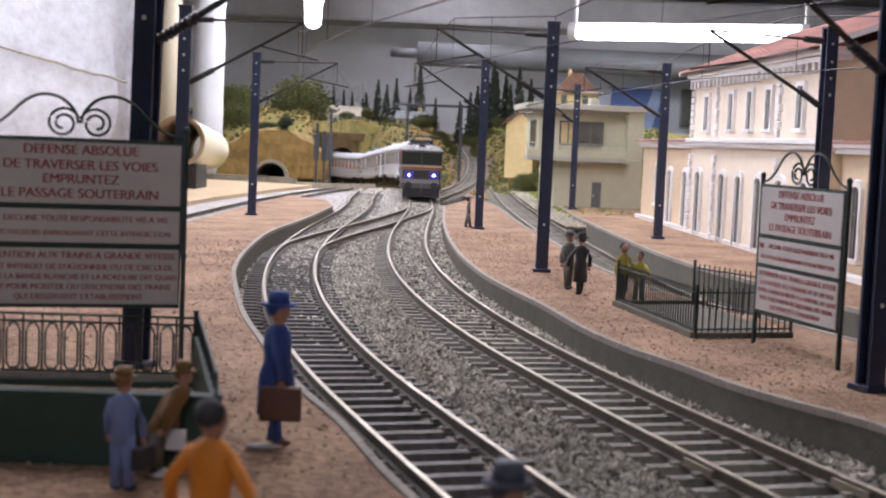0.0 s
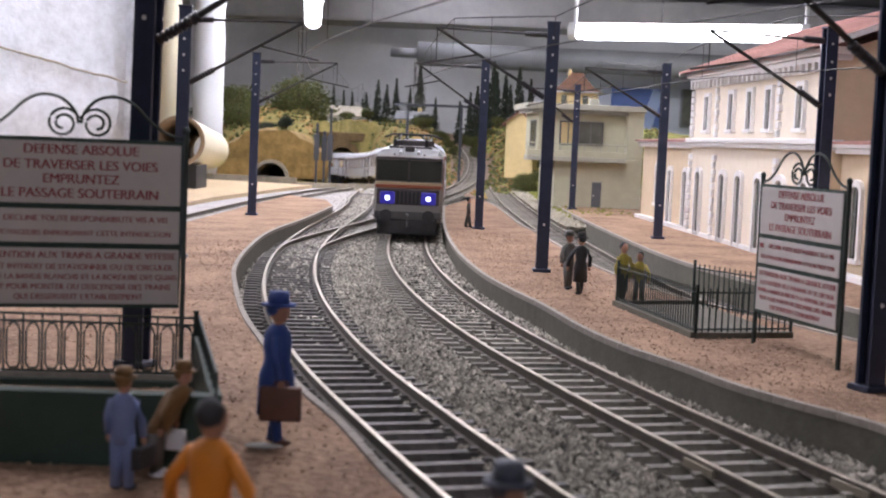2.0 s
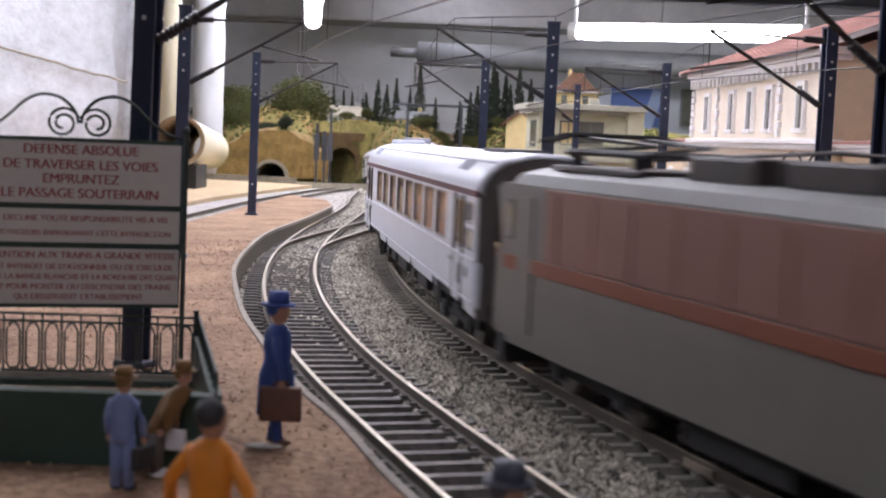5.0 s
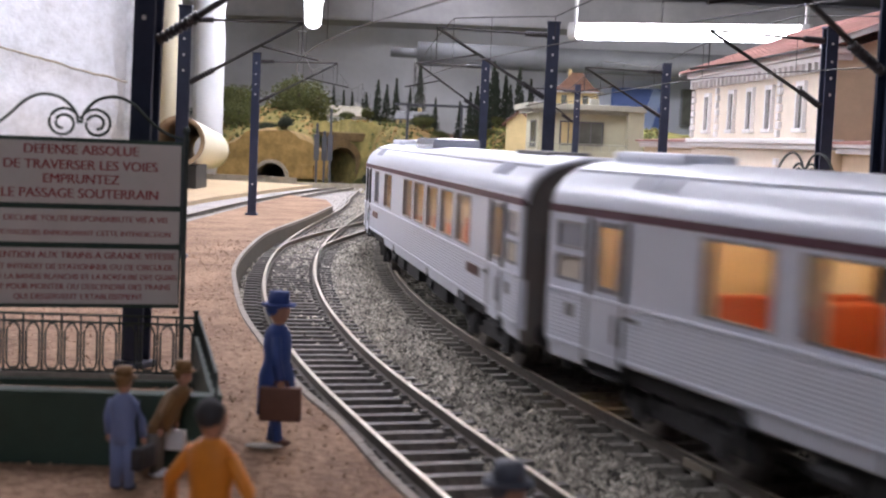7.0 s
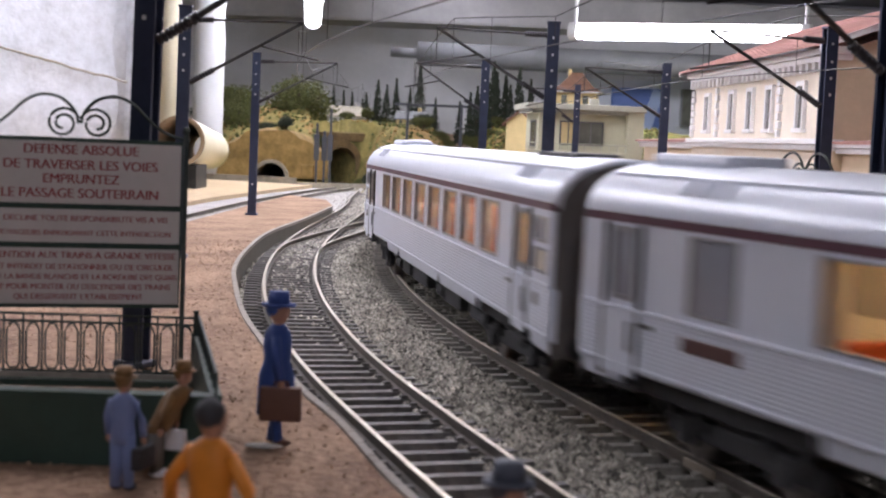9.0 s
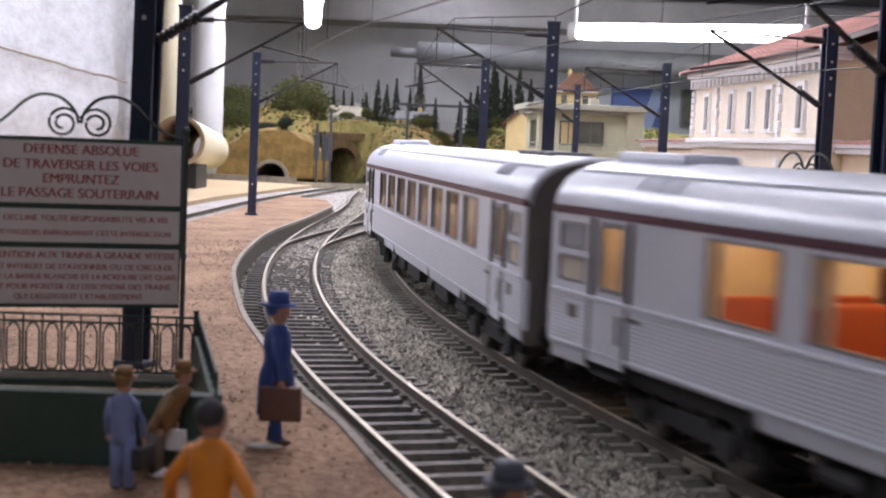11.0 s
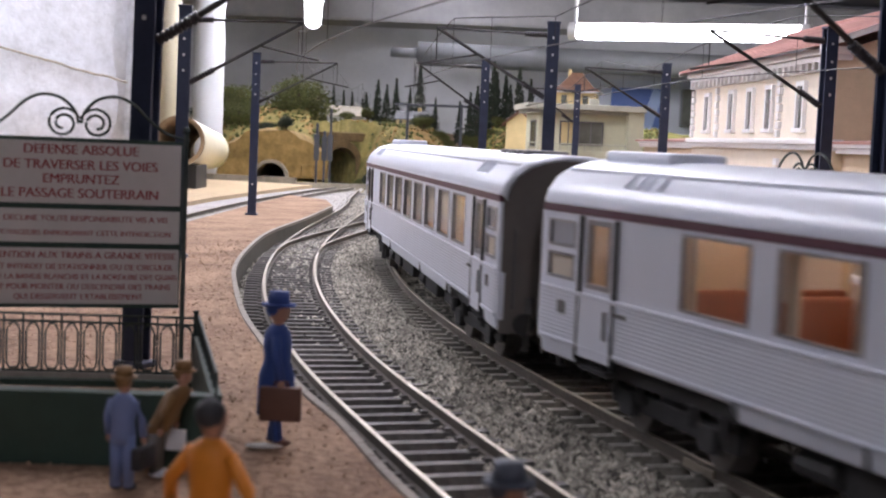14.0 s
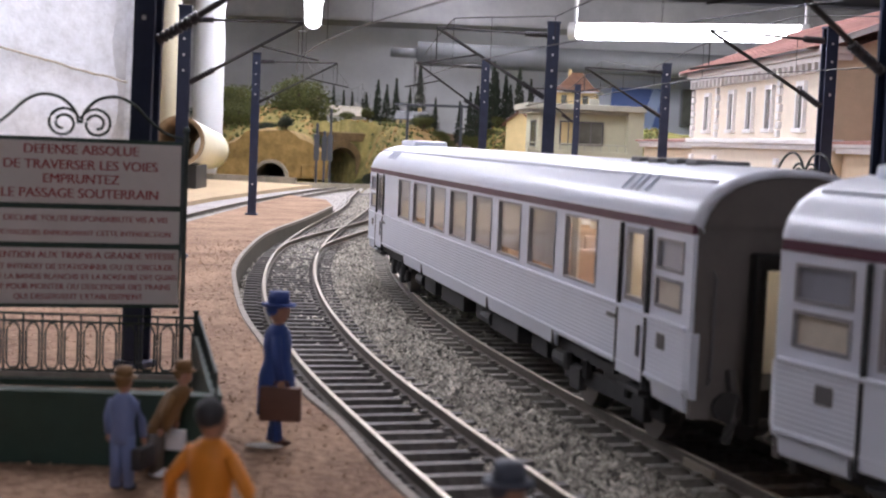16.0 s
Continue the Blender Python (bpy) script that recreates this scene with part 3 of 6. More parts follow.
def hills():
    bm = bmesh.new()
    nx, ny = 190, 170
    X = lambda i: -760 + 1500 * i / nx
    Y = lambda j: 1300 + 1430 * j / ny
    g = [[bm.verts.new((X(i), Y(j), height(X(i), Y(j)))) for j in range(ny + 1)] for i in range(nx + 1)]
    for i in range(nx):
        for j in range(ny):
            f = bm.faces.new((g[i][j], g[i + 1][j], g[i + 1][j + 1], g[i][j + 1]))
            x, y = X(i), Y(j)
            n = noise.noise(Vector((x * 0.015, y * 0.015, 9)))
            on_ramp = 1250 < y < 2500 and abs(x + 5 - float(np.interp(y, LINE_Y.p[:, 1], LINE_Y.p[:, 0]))) < 30
            f.material_index = 3 if on_ramp else 1 if (n > 0.12 and y < 2150) else (2 if x > 20 and n > -0.3 else 0)
    structure(part("hillside", bm, [M["hill"], M["earth"], M["grass"], M["brown_bed"]], smooth=True), "olive and ochre modelled hillside with scattered turf", "hill")


def tunnel_mound():
    """The near tunnel mouth with its ochre mound."""
    e = tagged(new("tunnel_mound"), "ochre earth mound over a stone tunnel mouth", "tunnel")
    e.matrix_basis = at(-200, 1600, -3)
    bm = bmesh.new()
    rows = []
    for j in range(13):
        t = j / 12
        y = 4 + 190 * t
        rr = []
        for i in range(25):
            a = math.pi * i / 24
            k = 1 + 0.13 * noise.noise(Vector((i * 0.4, j * 0.5, 2)))
            w = 66 * (1 - 0.25 * t) * k
            rr.append(Vector((-math.cos(a) * w - 6, y, max(0, math.sin(a)) ** 0.8 * 56 * k * (1 - 0.35 * t * t))))
        rows.append(rr)
    loft(bm, rows, closed=False)
    part("mound", bm, M["earth"], e, smooth=True)
    bm = bmesh.new()
    face = []
    for i in range(25):
        a = math.pi * i / 24
        k = 1 + 0.13 * noise.noise(Vector((i * 0.4, 0, 2)))
        face.append((Vector((-math.cos(a) * 17.5 - 7, 4, math.sin(a) * 17.5)), Vector((-math.cos(a) * 66 * k - 6, 4, max(0, math.sin(a)) ** 0.8 * 56 * k))))
    loft(bm, [[p for p, q in face], [q for p, q in face]], closed=False)
    part("end_wall", bm, M["earth"], e)
    bm = bmesh.new()
    arch = lambda r, y: [Vector((-math.cos(math.pi * i / 20) * r - 7, y, math.sin(math.pi * i / 20) * r)) for i in range(21)]
    loft(bm, [arch(17.5, -1), arch(21.5, -1), arch(21.5, 6)], closed=False)
    loft(bm, [arch(17.5, -1), arch(17.5, 120)], closed=False)
    part("stone_arch", bm, M["stonework"], e)
    # black plate added to stand for the darkness deep in the bore
    bm = box(bmesh.new(), -30, 40, 118, 121, -4, 34)
    part("dark_bore", bm, M["black"], e)
    # retaining wall beside the portal
    bm = box(bmesh.new(), 29, 44, -2, 14, 0, 17, bev=2)
    part("abutment", bm, M["earth"], e)


def rear_portal():
    e = tagged(new("rear_tunnel"), "dark stone tunnel mouth in the rear hillside", "tunnel")
    x, y = LINE_B.at(S_TUNNEL)
    tx, ty = LINE_B.way(S_TUNNEL)
    e.matrix_basis = at(x, y, line_z(y) - 4, math.degrees(math.atan2(ty, tx)) + 90)
    bm = bmesh.new()
    arch = lambda r, yy, z: [Vector((-r, yy, 0))] + [Vector((-math.cos(math.pi * i / 16) * r, yy, z + math.sin(math.pi * i / 16) * r)) for i in range(17)] + [Vector((r, yy, 0))]
    loft(bm, [arch(24, -2, 36), arch(32, -2, 40), arch(32, 8, 40)], closed=False)
    loft(bm, [arch(24, -2, 36), arch(24, 240, 36)], closed=False)
    part("stone_arch", bm, M["dark_earth"], e)
    bm = bmesh.new()
    box(bm, -80, -31, 0, 10, 0, 64, bev=2)
    box(bm, 31, 70, 0, 10, 0, 60, bev=2)
    box(bm, -40, 40, 0, 10, 70, 84, bev=2)
    part("wing_wall", bm, M["dark_earth"], e)


def leafy(bm, c, rx, ry, rz, n, size, r):
    """Many small leaf clumps filling an uneven crown."""
    for _ in range(n):
        while True:
            v = Vector((r.uniform(-1, 1), r.uniform(-1, 1), r.uniform(-1, 1)))
            if 0.35 < v.length < 1:
                break
        k = 1 + 0.3 * noise.noise(v * 2.3 + Vector(c) * 0.1)
        p = Vector(c) + Vector((v.x * rx * k, v.y * ry * k, v.z * rz * k))
        s = size * r.uniform(0.6, 1.4)
        a = Vector((r.uniform(-1, 1), r.uniform(-1, 1), r.uniform(-1, 1))).normalized()
        b = a.orthogonal().normalized()
        d = a.cross(b)
        q = [bm.verts.new(p + w * s) for w in (b, d * 0.8, -b, -d * 0.8, a * 0.7)]
        for i in range(4):
            bm.faces.new((q[i], q[(i + 1) % 4], q[4]))


def broad_tree(x, y, z, h, w, seed, mat="leaf", label="round olive-green model tree on the hillside"):
    r = random.Random(seed)
    e = tagged(new("tree"), label, "tree")
    e.matrix_basis = at(x, y, z)
    bm = bmesh.new()
    cyl(bm, (0, 0, -4), (0.5, 0, h * 0.45), h * 0.045, 8, 0, h * 0.03)
    for k in range(5):
        a = k * 1.257 + r.random()
        tube(bm, [(0, 0, h * 0.3), (math.cos(a) * w * 0.2, math.sin(a) * w * 0.2, h * 0.5), (math.cos(a) * w * 0.36, math.sin(a) * w * 0.36, h * 0.7)], h * 0.018, 5)
    part("trunk", bm, M["bark"], e)
    bm = bmesh.new()
    for k in range(7):
        a = k * 0.9 + r.random()
        leafy(bm, (math.cos(a) * w * 0.24, math.sin(a) * w * 0.24, h * r.uniform(0.45, 0.8)), w * 0.3, w * 0.3, h * 0.24, 340, h * 0.026, r)
    leafy(bm, (0, 0, h * 0.72), w * 0.36, w * 0.36, h * 0.3, 480, h * 0.026, r)
    part("crown", bm, M[mat], e)


def conifer(h, w, seed):
    r = random.Random(seed)
    e = tagged(new("cypress"), "dark green slender model conifer on the hill", "tree", group="conifers on the hill")
    bm = cyl(bmesh.new(), (0, 0, -5), (0, 0, h * 0.9), h * 0.02, 6, 0, 0.3)
    part("trunk", bm, M["bark"], e)
    bm = bmesh.new()
    for k in range(9):
        t = k / 8
        leafy(bm, (0, 0, h * (0.12 + 0.82 * t)), w * 0.5 * (1.02 - t) + 0.8, w * 0.5 * (1.02 - t) + 0.8, h * 0.09, 60, h * 0.026, r)
    part("crown", bm, M["dark_leaf"], e)
    return e


def hipped_house(name, x, y, z, rz, w, d, h, rise, wall, roof, label, over=6):
    e = tagged(new(name), label, "house")
    e.matrix_basis = at(x, y, z, rz)
    part("wall", box(bmesh.new(), -w / 2, w / 2, -d / 2, d / 2, -30, h, bev=0.4), M[wall], e)
    part("eave_board", box(bmesh.new(), -w / 2 - over, w / 2 + over, -d / 2 - over, d / 2 + over, h, h + 1.6, bev=0.3), M["white"], e, "pale board under the roof")
    a, b, r = w / 2 + over + 0.6, d / 2 + over + 0.6, w * 0.12
    low, mid, top = h + 1.7, h + 1.7 + rise * 0.3, h + 1.7 + rise
    bm = loft(bmesh.new(), [[Vector((-a, -b, low)), Vector((a, -b, low)), Vector((a, b, low)), Vector((-a, b, low))],
                            [Vector((-a * 0.6, -b * 0.58, mid)), Vector((a * 0.6, -b * 0.58, mid)), Vector((a * 0.6, b * 0.58, mid)), Vector((-a * 0.6, b * 0.58, mid))],
                            [Vector((-r, -0.8, top)), Vector((r, -0.8, top)), Vector((r, 0.8, top)), Vector((-r, 0.8, top))]])
    bmesh.ops.recalc_face_normals(bm, faces=bm.faces)
    part("roof", bm, M[roof], e, "brown tiled hipped roof")
    part("chimney", box(bmesh.new(), -w * 0.22, -w * 0.22 + 4, 0, 4, h + rise * 0.4, h + rise + 5, bev=0.4), M[wall], e)
    for k in range(2):
        cx = (k - 0.5) * w * 0.5
        win = part("window", box(bmesh.new(), cx - 3, cx + 3, -d / 2 - 0.6, -d / 2 + 0.6, h - 13, h - 3), M["pane"], e)
        part("sill", box(bmesh.new(), cx - 4, cx + 4, -d / 2 - 1.4, -d / 2 + 0.2, h - 14, h - 13), M["white"], win)
    return e


def gable_house(name, x, y, z, rz, w, d, h, rise, wall, roof, label, over=4):
    e = tagged(new(name), label, "house")
    e.matrix_basis = at(x, y, z, rz)
    bm = box(bmesh.new(), -w / 2, w / 2, -d / 2, d / 2, -12, h)
    for s in (-1, 1):
        g = loft(bmesh.new(), [[Vector((s * (w / 2 - 0.5), -d / 2, h)), Vector((s * (w / 2 - 0.5), d / 2, h)), Vector((s * (w / 2 - 0.5), 0, h + rise))], [Vector((s * (w / 2), -d / 2, h)), Vector((s * (w / 2), d / 2, h)), Vector((s * (w / 2), 0, h + rise))]])
        part("gable", g, M[wall], e)
    part("wall", bm, M[wall], e)
    for s in (-1, 1):
        bm = bmesh.new()
        o = over
        k = rise / (d / 2)
        loft(bm, [[Vector((-w / 2 - o, s * (d / 2 + o), h - o * k)), Vector((w / 2 + o, s * (d / 2 + o), h - o * k)), Vector((w / 2 + o, 0, h + rise)), Vector((-w / 2 - o, 0, h + rise))],
                  [Vector((-w / 2 - o, s * (d / 2 + o), h - o * k + 2)), Vector((w / 2 + o, s * (d / 2 + o), h - o * k + 2)), Vector((w / 2 + o, 0, h + rise + 2)), Vector((-w / 2 - o, 0, h + rise + 2))]])
        part("roof_slope", bm, M[roof], e)
    bm = box(bmesh.new(), w * 0.2, w * 0.2 + 6, 2, 8, h + rise * 0.5, h + rise + 8, bev=0.5)
    part("chimney", bm, M[wall], e)
    for k in range(3):
        cx = -w / 2 + w * (k + 0.5) / 3
        win = part("window", box(bmesh.new(), cx - w * 0.06, cx + w * 0.06, -d / 2 - 0.6, -d / 2 + 0.6, h * 0.35, h * 0.75), M["pane"], e)
        part("sill", box(bmesh.new(), cx - w * 0.08, cx + w * 0.08, -d / 2 - 1.4, -d / 2 + 0.2, h * 0.3, h * 0.35), M["white"], win)
    return e

# ---- the train ----
HALF = 151.5


SALOON = [(-97 + 25.8 * k, 19.2) for k in range(8)]
GRILL = [(-116, 13.0), (-84, 20.5)] + [(-30 + 26.0 * k, 20.0) for k in range(5)]


def coach(lamp, seat, wins=SALOON, grill=False, glare_wins=()):
    """A coach with its front towards +x; wins: left edges and widths of the openings on either side."""
    e = tagged(new("passenger_coach"), "silver-grey grill coach with kitchen windows and dark nameplates, lit orange" if grill else "silver-grey coach with maroon stripe and pale sheets for window reflections" if glare_wins else "silver-grey ribbed passenger coach with maroon stripe, lit inside", "railway coach", group="coaches of the train")
    # roof: a rounded shell
    prof = [(15.7, 38.6), (15.9, 39.4), (15.2, 41.6), (13.4, 44.0), (10.6, 45.8), (7.0, 47.0), (3.0, 47.6), (-3.0, 47.6), (-7.0, 47.0), (-10.6, 45.8), (-13.4, 44.0), (-15.2, 41.6), (-15.9, 39.4), (-15.7, 38.6)]
    inner = [(y * 0.95, z - 0.9) for y, z in prof[::-1]]
    full = prof + inner
    xs = [(-HALF, 0.965), (-HALF + 2.0, 1.0), (HALF - 2.0, 1.0), (HALF, 0.965)]
    bm = bmesh.new()
    loft(bm, [[Vector((x, y * k, 38.6 + (z - 38.6) * k)) for y, z in full] for x, k in xs])
    part("roof", bm, M["roof"], e, "pale silver curved roof", smooth=True)
    # long roof seams and small vents
    for y, z in ((11.6, 45.3), (-11.6, 45.3)):
        bm = box(bmesh.new(), -HALF + 3, HALF - 3, y - 0.25, y + 0.25, z - 0.3, z + 0.25)
        part("roof_seam", bm, M["roof"], e)
    for s in (-1, 1):
        for y in (-1, 1):
            bm = bmesh.new()
            for k in range(2):
                x0 = s * 118 + k * 7 - 3
                for dx, ww in ((0, 0.5), (4.2, 0.5)):
                    loft(bm, [[Vector((x0 + dx, y * 14.6, 42.8)), Vector((x0 + dx + ww, y * 14.6, 42.8)), Vector((x0 + dx + ww, y * 12.2, 45.2)), Vector((x0 + dx, y * 12.2, 45.2))],
                              [Vector((x0 + dx, y * 15.0, 43.1)), Vector((x0 + dx + ww, y * 15.0, 43.1)), Vector((x0 + dx + ww, y * 12.5, 45.7)), Vector((x0 + dx, y * 12.5, 45.7))]])
            part("roof_hatch", bm, M["silver"], e)
    for k in range(4):
        bm = box(bmesh.new(), 92 + k * 9, 97 + k * 9, -5, 5, 47.1, 48.3, bev=0.4)
        part("roof_vent", bm, M["frame_dark"], e)
    if grill:
        part("roof_hump", box(bmesh.new(), -62, -22, -8, 8, 46.6, 50.4, bev=1.6), M["milk"], e, "raised grey ventilator on the roof")
    part("end_hump", box(bmesh.new(), -HALF + 6, -HALF + 30, -6, 6, 46.8, 49.2, bev=1.0), M["roof"], e)
    # sides
    doors = [(-140, 7.5), (122.5, 9.0)] if grill else [(-131.5, 9.0), (122.5, 9.0)]
    pairs = [(136.5, 11)] if grill else [(-147.5, 11), (136.5, 11)]
    for s in (-1, 1):
        bm = bmesh.new()
        lower = [(15.7, 12.6), (16.2, 14.0), (16.25, 22.6), (14.9, 22.6), (14.9, 12.6)]
        mid = [(x0, k) for x0, k in ((-HALF, 0.97), (-HALF + 1.6, 1.0), (HALF - 1.6, 1.0), (HALF, 0.97))]
        loft(bm, [[Vector((x, s * y * k, z)) for y, z in (lower if s > 0 else lower[::-1])] for x, k in mid])
        bmesh.ops.recalc_face_normals(bm, faces=bm.faces)
        part("ribbed_side", bm, M["ribs"], e, "ribbed silver lower side")
        # skirts hang lower between the bogies and under the end doors
        for a, b in ((-HALF + 2, -136), (-83, 83), (136, HALF - 2)):
            q = [(15.2, 10.1), (15.5, 10.5), (15.86, 13.0), (14.9, 13.0), (14.9, 10.1)]
            sk = loft(bmesh.new(), [[Vector((x, s * y, z)) for y, z in q] for x in (a, a + 0.01, b - 0.01, b)])
            bmesh.ops.recalc_face_normals(sk, faces=sk.faces)
            part("skirt", sk, M["silver"], e)
        for x in (-82, -52, 28, 82):
            part("skirt_joint", box(bmesh.new(), x - 0.35, x + 0.35, *sorted((s * 15.0, s * 15.95)), 10.0, 13.2), M["under"], e)
        bm = bmesh.new()
        box(bm, -HALF + 1.5, HALF - 1.5, s * 16.0 - 0.55, s * 16.0 + 0.55, 22.6, 23.4, bev=0.25)
        part("belt_rail", bm, M["roof"], e)
        bm = bmesh.new()
        box(bm, -HALF + 1.5, HALF - 1.5, s * 16.0 - 0.45, s * 16.0 + 0.35, 13.2, 13.9, bev=0.2)
        part("skirt_rail", bm, M["silver"], e)
        bm = box(bmesh.new(), -HALF + 1.0, HALF - 1.0, s * 15.55 - 0.5, s * 15.55 + 0.5, 37.4, 38.8)
        part("stripe", bm, M["maroon"], e, "maroon stripe under the roof")
        # window band: rails and pillars around real openings
        bm = bmesh.new()
        y0, y1 = sorted((s * 14.9, s * 15.9))
        box(bm, -HALF + 0.6, HALF - 0.6, y0, y1, 22.6, 24.4)
        box(bm, -HALF + 0.6, HALF - 0.6, y0, y1, 36.7, 37.4)
        edges = [-HALF + 0.6]
        for a, w in sorted(pairs + doors + list(wins)):
            edges += [a, a + w]
        edges.append(HALF - 0.6)
        for a, b in zip(edges[::2], edges[1::2]):
            box(bm, a, b, y0, y1, 24.4, 36.7)
        part("window_band", bm, M["silver"], e)

        def window(a, w, z0, z1, mat, r):
            fr = bmesh.new()
            yo0, yo1 = sorted((s * 15.3, s * 16.08))
            for q in ((a, a + w, z0, z0 + r), (a, a + w, z1 - r, z1), (a, a + r, z0 + r, z1 - r), (a + w - r, a + w, z0 + r, z1 - r)):
                box(fr, q[0], q[1], yo0, yo1, q[2], q[3])
            f = part("window_frame", fr, M["window_trim"], e)
            g0, g1 = sorted((s * 15.3, s * 15.55))
            pn = part("pane", box(bmesh.new(), a + r, a + w - r, g0, g1, z0 + r, z1 - r), mat, f)
            pn.visible_shadow = False

        for k, (w0, ww) in enumerate(wins):
            window(w0, ww, 24.4, 36.7, M["milk"] if grill and k == 0 else M["coach_glass"], 0.42)
        for a, w in pairs:
            window(a, w, 25.0, 29.9, M["curtain"], 0.5)
            window(a, w, 31.0, 36.0, M["milk"], 0.5)
            part("pillar", box(bmesh.new(), a, a + w, y0, y1, 29.9, 31.0), M["silver"], e)
            part("pillar", box(bmesh.new(), a, a + w, y0, y1, 24.4, 25.0), M["silver"], e)
            part("pillar", box(bmesh.new(), a, a + w, y0, y1, 36.0, 36.7), M["silver"], e)
        for a, w in doors:
            window(a, w, 24.4, 36.7, M["coach_glass"] if not grill or a > 0 else M["milk"], 0.9)
            dr = bmesh.new()
            box(dr, a - 1.9, a + w + 1.9, *sorted((s * 15.6, s * 16.38)), 11.8, 22.8, bev=0.2)
            d = part("door", dr, M["silver"], e)
            part("handle", box(bmesh.new(), a + w - 0.6, a + w, *sorted((s * 16.35, s * 16.75)), 16.0, 21.0), M["frame_dark"], d)
            part("step", box(bmesh.new(), a - 0.5, a + w + 0.5, *sorted((s * 14.0, s * 16.2)), 9.6, 10.3), M["under"], e)
            for dx in (-2.5, w + 1.9):
                part("door_joint", box(bmesh.new(), a + dx, a + dx + 0.6, *sorted((s * 15.6, s * 16.5)), 11.0, 37.2), M["black"], e)
            hx = a + w + 2.8 if a < 0 else a - 7.0
            part("handrail", box(bmesh.new(), hx, hx + 4.2, *sorted((s * 16.0, s * 16.6)), 20.6, 21.3), M["frame_dark"], e)
        for a in ([139] if grill else [-142, 139]):
            part("plate", box(bmesh.new(), a, a + 3.2, *sorted((s * 16.0, s * 16.4)), 18.6, 21.0), M["frame_dark"], e)
        if grill:
            for a in (-116.5, 94):
                part("nameplate", box(bmesh.new(), a, a + 15.5, *sorted((s * 16.0, s * 16.5)), 18.7, 21.0, bev=0.2), M["name_red"], e, "dark red-brown nameplate")
        # drip rail above the windows
        part("drip_rail", box(bmesh.new(), -HALF + 2, HALF - 2, *sorted((s * 15.6, s * 16.15)), 38.9, 39.3), M["roof"], e)
    # ends with rubber gangway
    for s in (-1, 1):
        bm = bmesh.new()
        for q in ((-15.2, -5.0, 9.6, 39.0), (5.0, 15.2, 9.6, 39.0), (-5.0, 5.0, 33.0, 39.0)):
            a, b = sorted((s * (HALF - 1.6), s * (HALF - 0.4)))
            box(bm, a, b, q[0], q[1], q[2], q[3])
        a, b = sorted((s * (HALF - 1.6), s * (HALF - 0.4)))
        loft(bm, [[Vector((x, y * 0.94, z - 0.6)) for y, z in prof] for x in (a, b)])
        bmesh.ops.recalc_face_normals(bm, faces=bm.faces)
        part("end_wall", bm, M["coach_end"], e, "dull grey-brown coach end")
        bm = bmesh.new()
        a, b = sorted((s * (HALF - 0.4), s * (HALF + 2.4)))
        for q in ((-7.0, -5.0, 9, 34), (5.0, 7.0, 9, 34), (-7.0, 7.0, 32.5, 35)):
            box(bm, a, b, q[0], q[1], q[2], q[3], bev=0.6)
        part("gangway", bm, M["black"], e)
        hose = tube(bmesh.new(), [(s * HALF, 9.0, 17), (s * (HALF + 2.2), 9.4, 14), (s * (HALF + 2.4), 9.6, 10), (s * (HALF + 1.0), 9.8, 6.5)], 0.9, 6)
        tube(hose, [(s * HALF, -9.0, 17), (s * (HALF + 2.2), -9.4, 14), (s * (HALF + 2.4), -9.6, 10), (s * (HALF + 1.0), -9.8, 6.5)], 0.9, 6)
        part("hose", hose, M["loco_bumper"], e)
        for y in (-12.6, 12.6):
            part("end_handrail", tube(bmesh.new(), [(s * (HALF - 0.5), y, 15), (s * (HALF + 0.6), y, 16), (s * (HALF + 0.6), y, 31), (s * (HALF - 0.5), y, 32)], 0.3, 5), M["frame_dark"], e)
        for k in range(7):
            t = 0.5 + 2.14 * k / 6
            part("rivet", blob(bmesh.new(), (s * (HALF - 4.5), 15.4 * math.cos(t), 38.6 + 8.6 * math.sin(t)), 0.45, 0.45, 0.45, u=6, v=4), M["frame_dark"], e)
        for y in (-10.5, 10.5):
            bm = bmesh.new()
            cyl(bm, (s * (HALF - 1), y, 12), (s * (HALF + 2.5), y, 12), 1.2, 8)
            cyl(bm, (s * (HALF + 2.3), y, 12), (s * (HALF + 3.0), y, 12), 2.4, 12)
            part("buffer", bm, M["under"], e)
    # interior
    bm = box(bmesh.new(), -HALF + 2, HALF - 2, -14.8, 14.8, 12.5, 13.8)
    part("floor", bm, M["under"], e)
    bm = box(bmesh.new(), -HALF + 4, HALF - 4, -1.0, 1.0, 41.2, 42.0)
    part("interior_light", bm, M[lamp], e, "warm glowing strip light")
    for x in (-118, -63, 106, 134.5, -134.5) if grill else (-118, 109, 134.5, -134.5):
        part("partition", box(bmesh.new(), x - 0.5, x + 0.5, -14.6, 14.6, 12.8, 40), M["curtain"], e)
    for i, (w0, ww) in enumerate(wins):
        if ww < 15:
            continue
        for y in (-9.4, 9.4):
            bm = bmesh.new()
            cx = w0 + ww / 2
            for sx in (-1, 1):
                x0 = cx + sx * 5.6
                box(bm, x0 - 2.6, x0 + 2.6, y - 4.9, y + 4.9, 12.9, 18.0, bev=0.5)
                xb = x0 + sx * 2.4
                box(bm, xb - 1.0, xb + 1.0, y - 4.9, y + 4.9, 17.0, (23.5 if grill else 28.0) + (i * 29 % 3), bev=0.6)
            part("seat_pair", bm, M[seat], e)
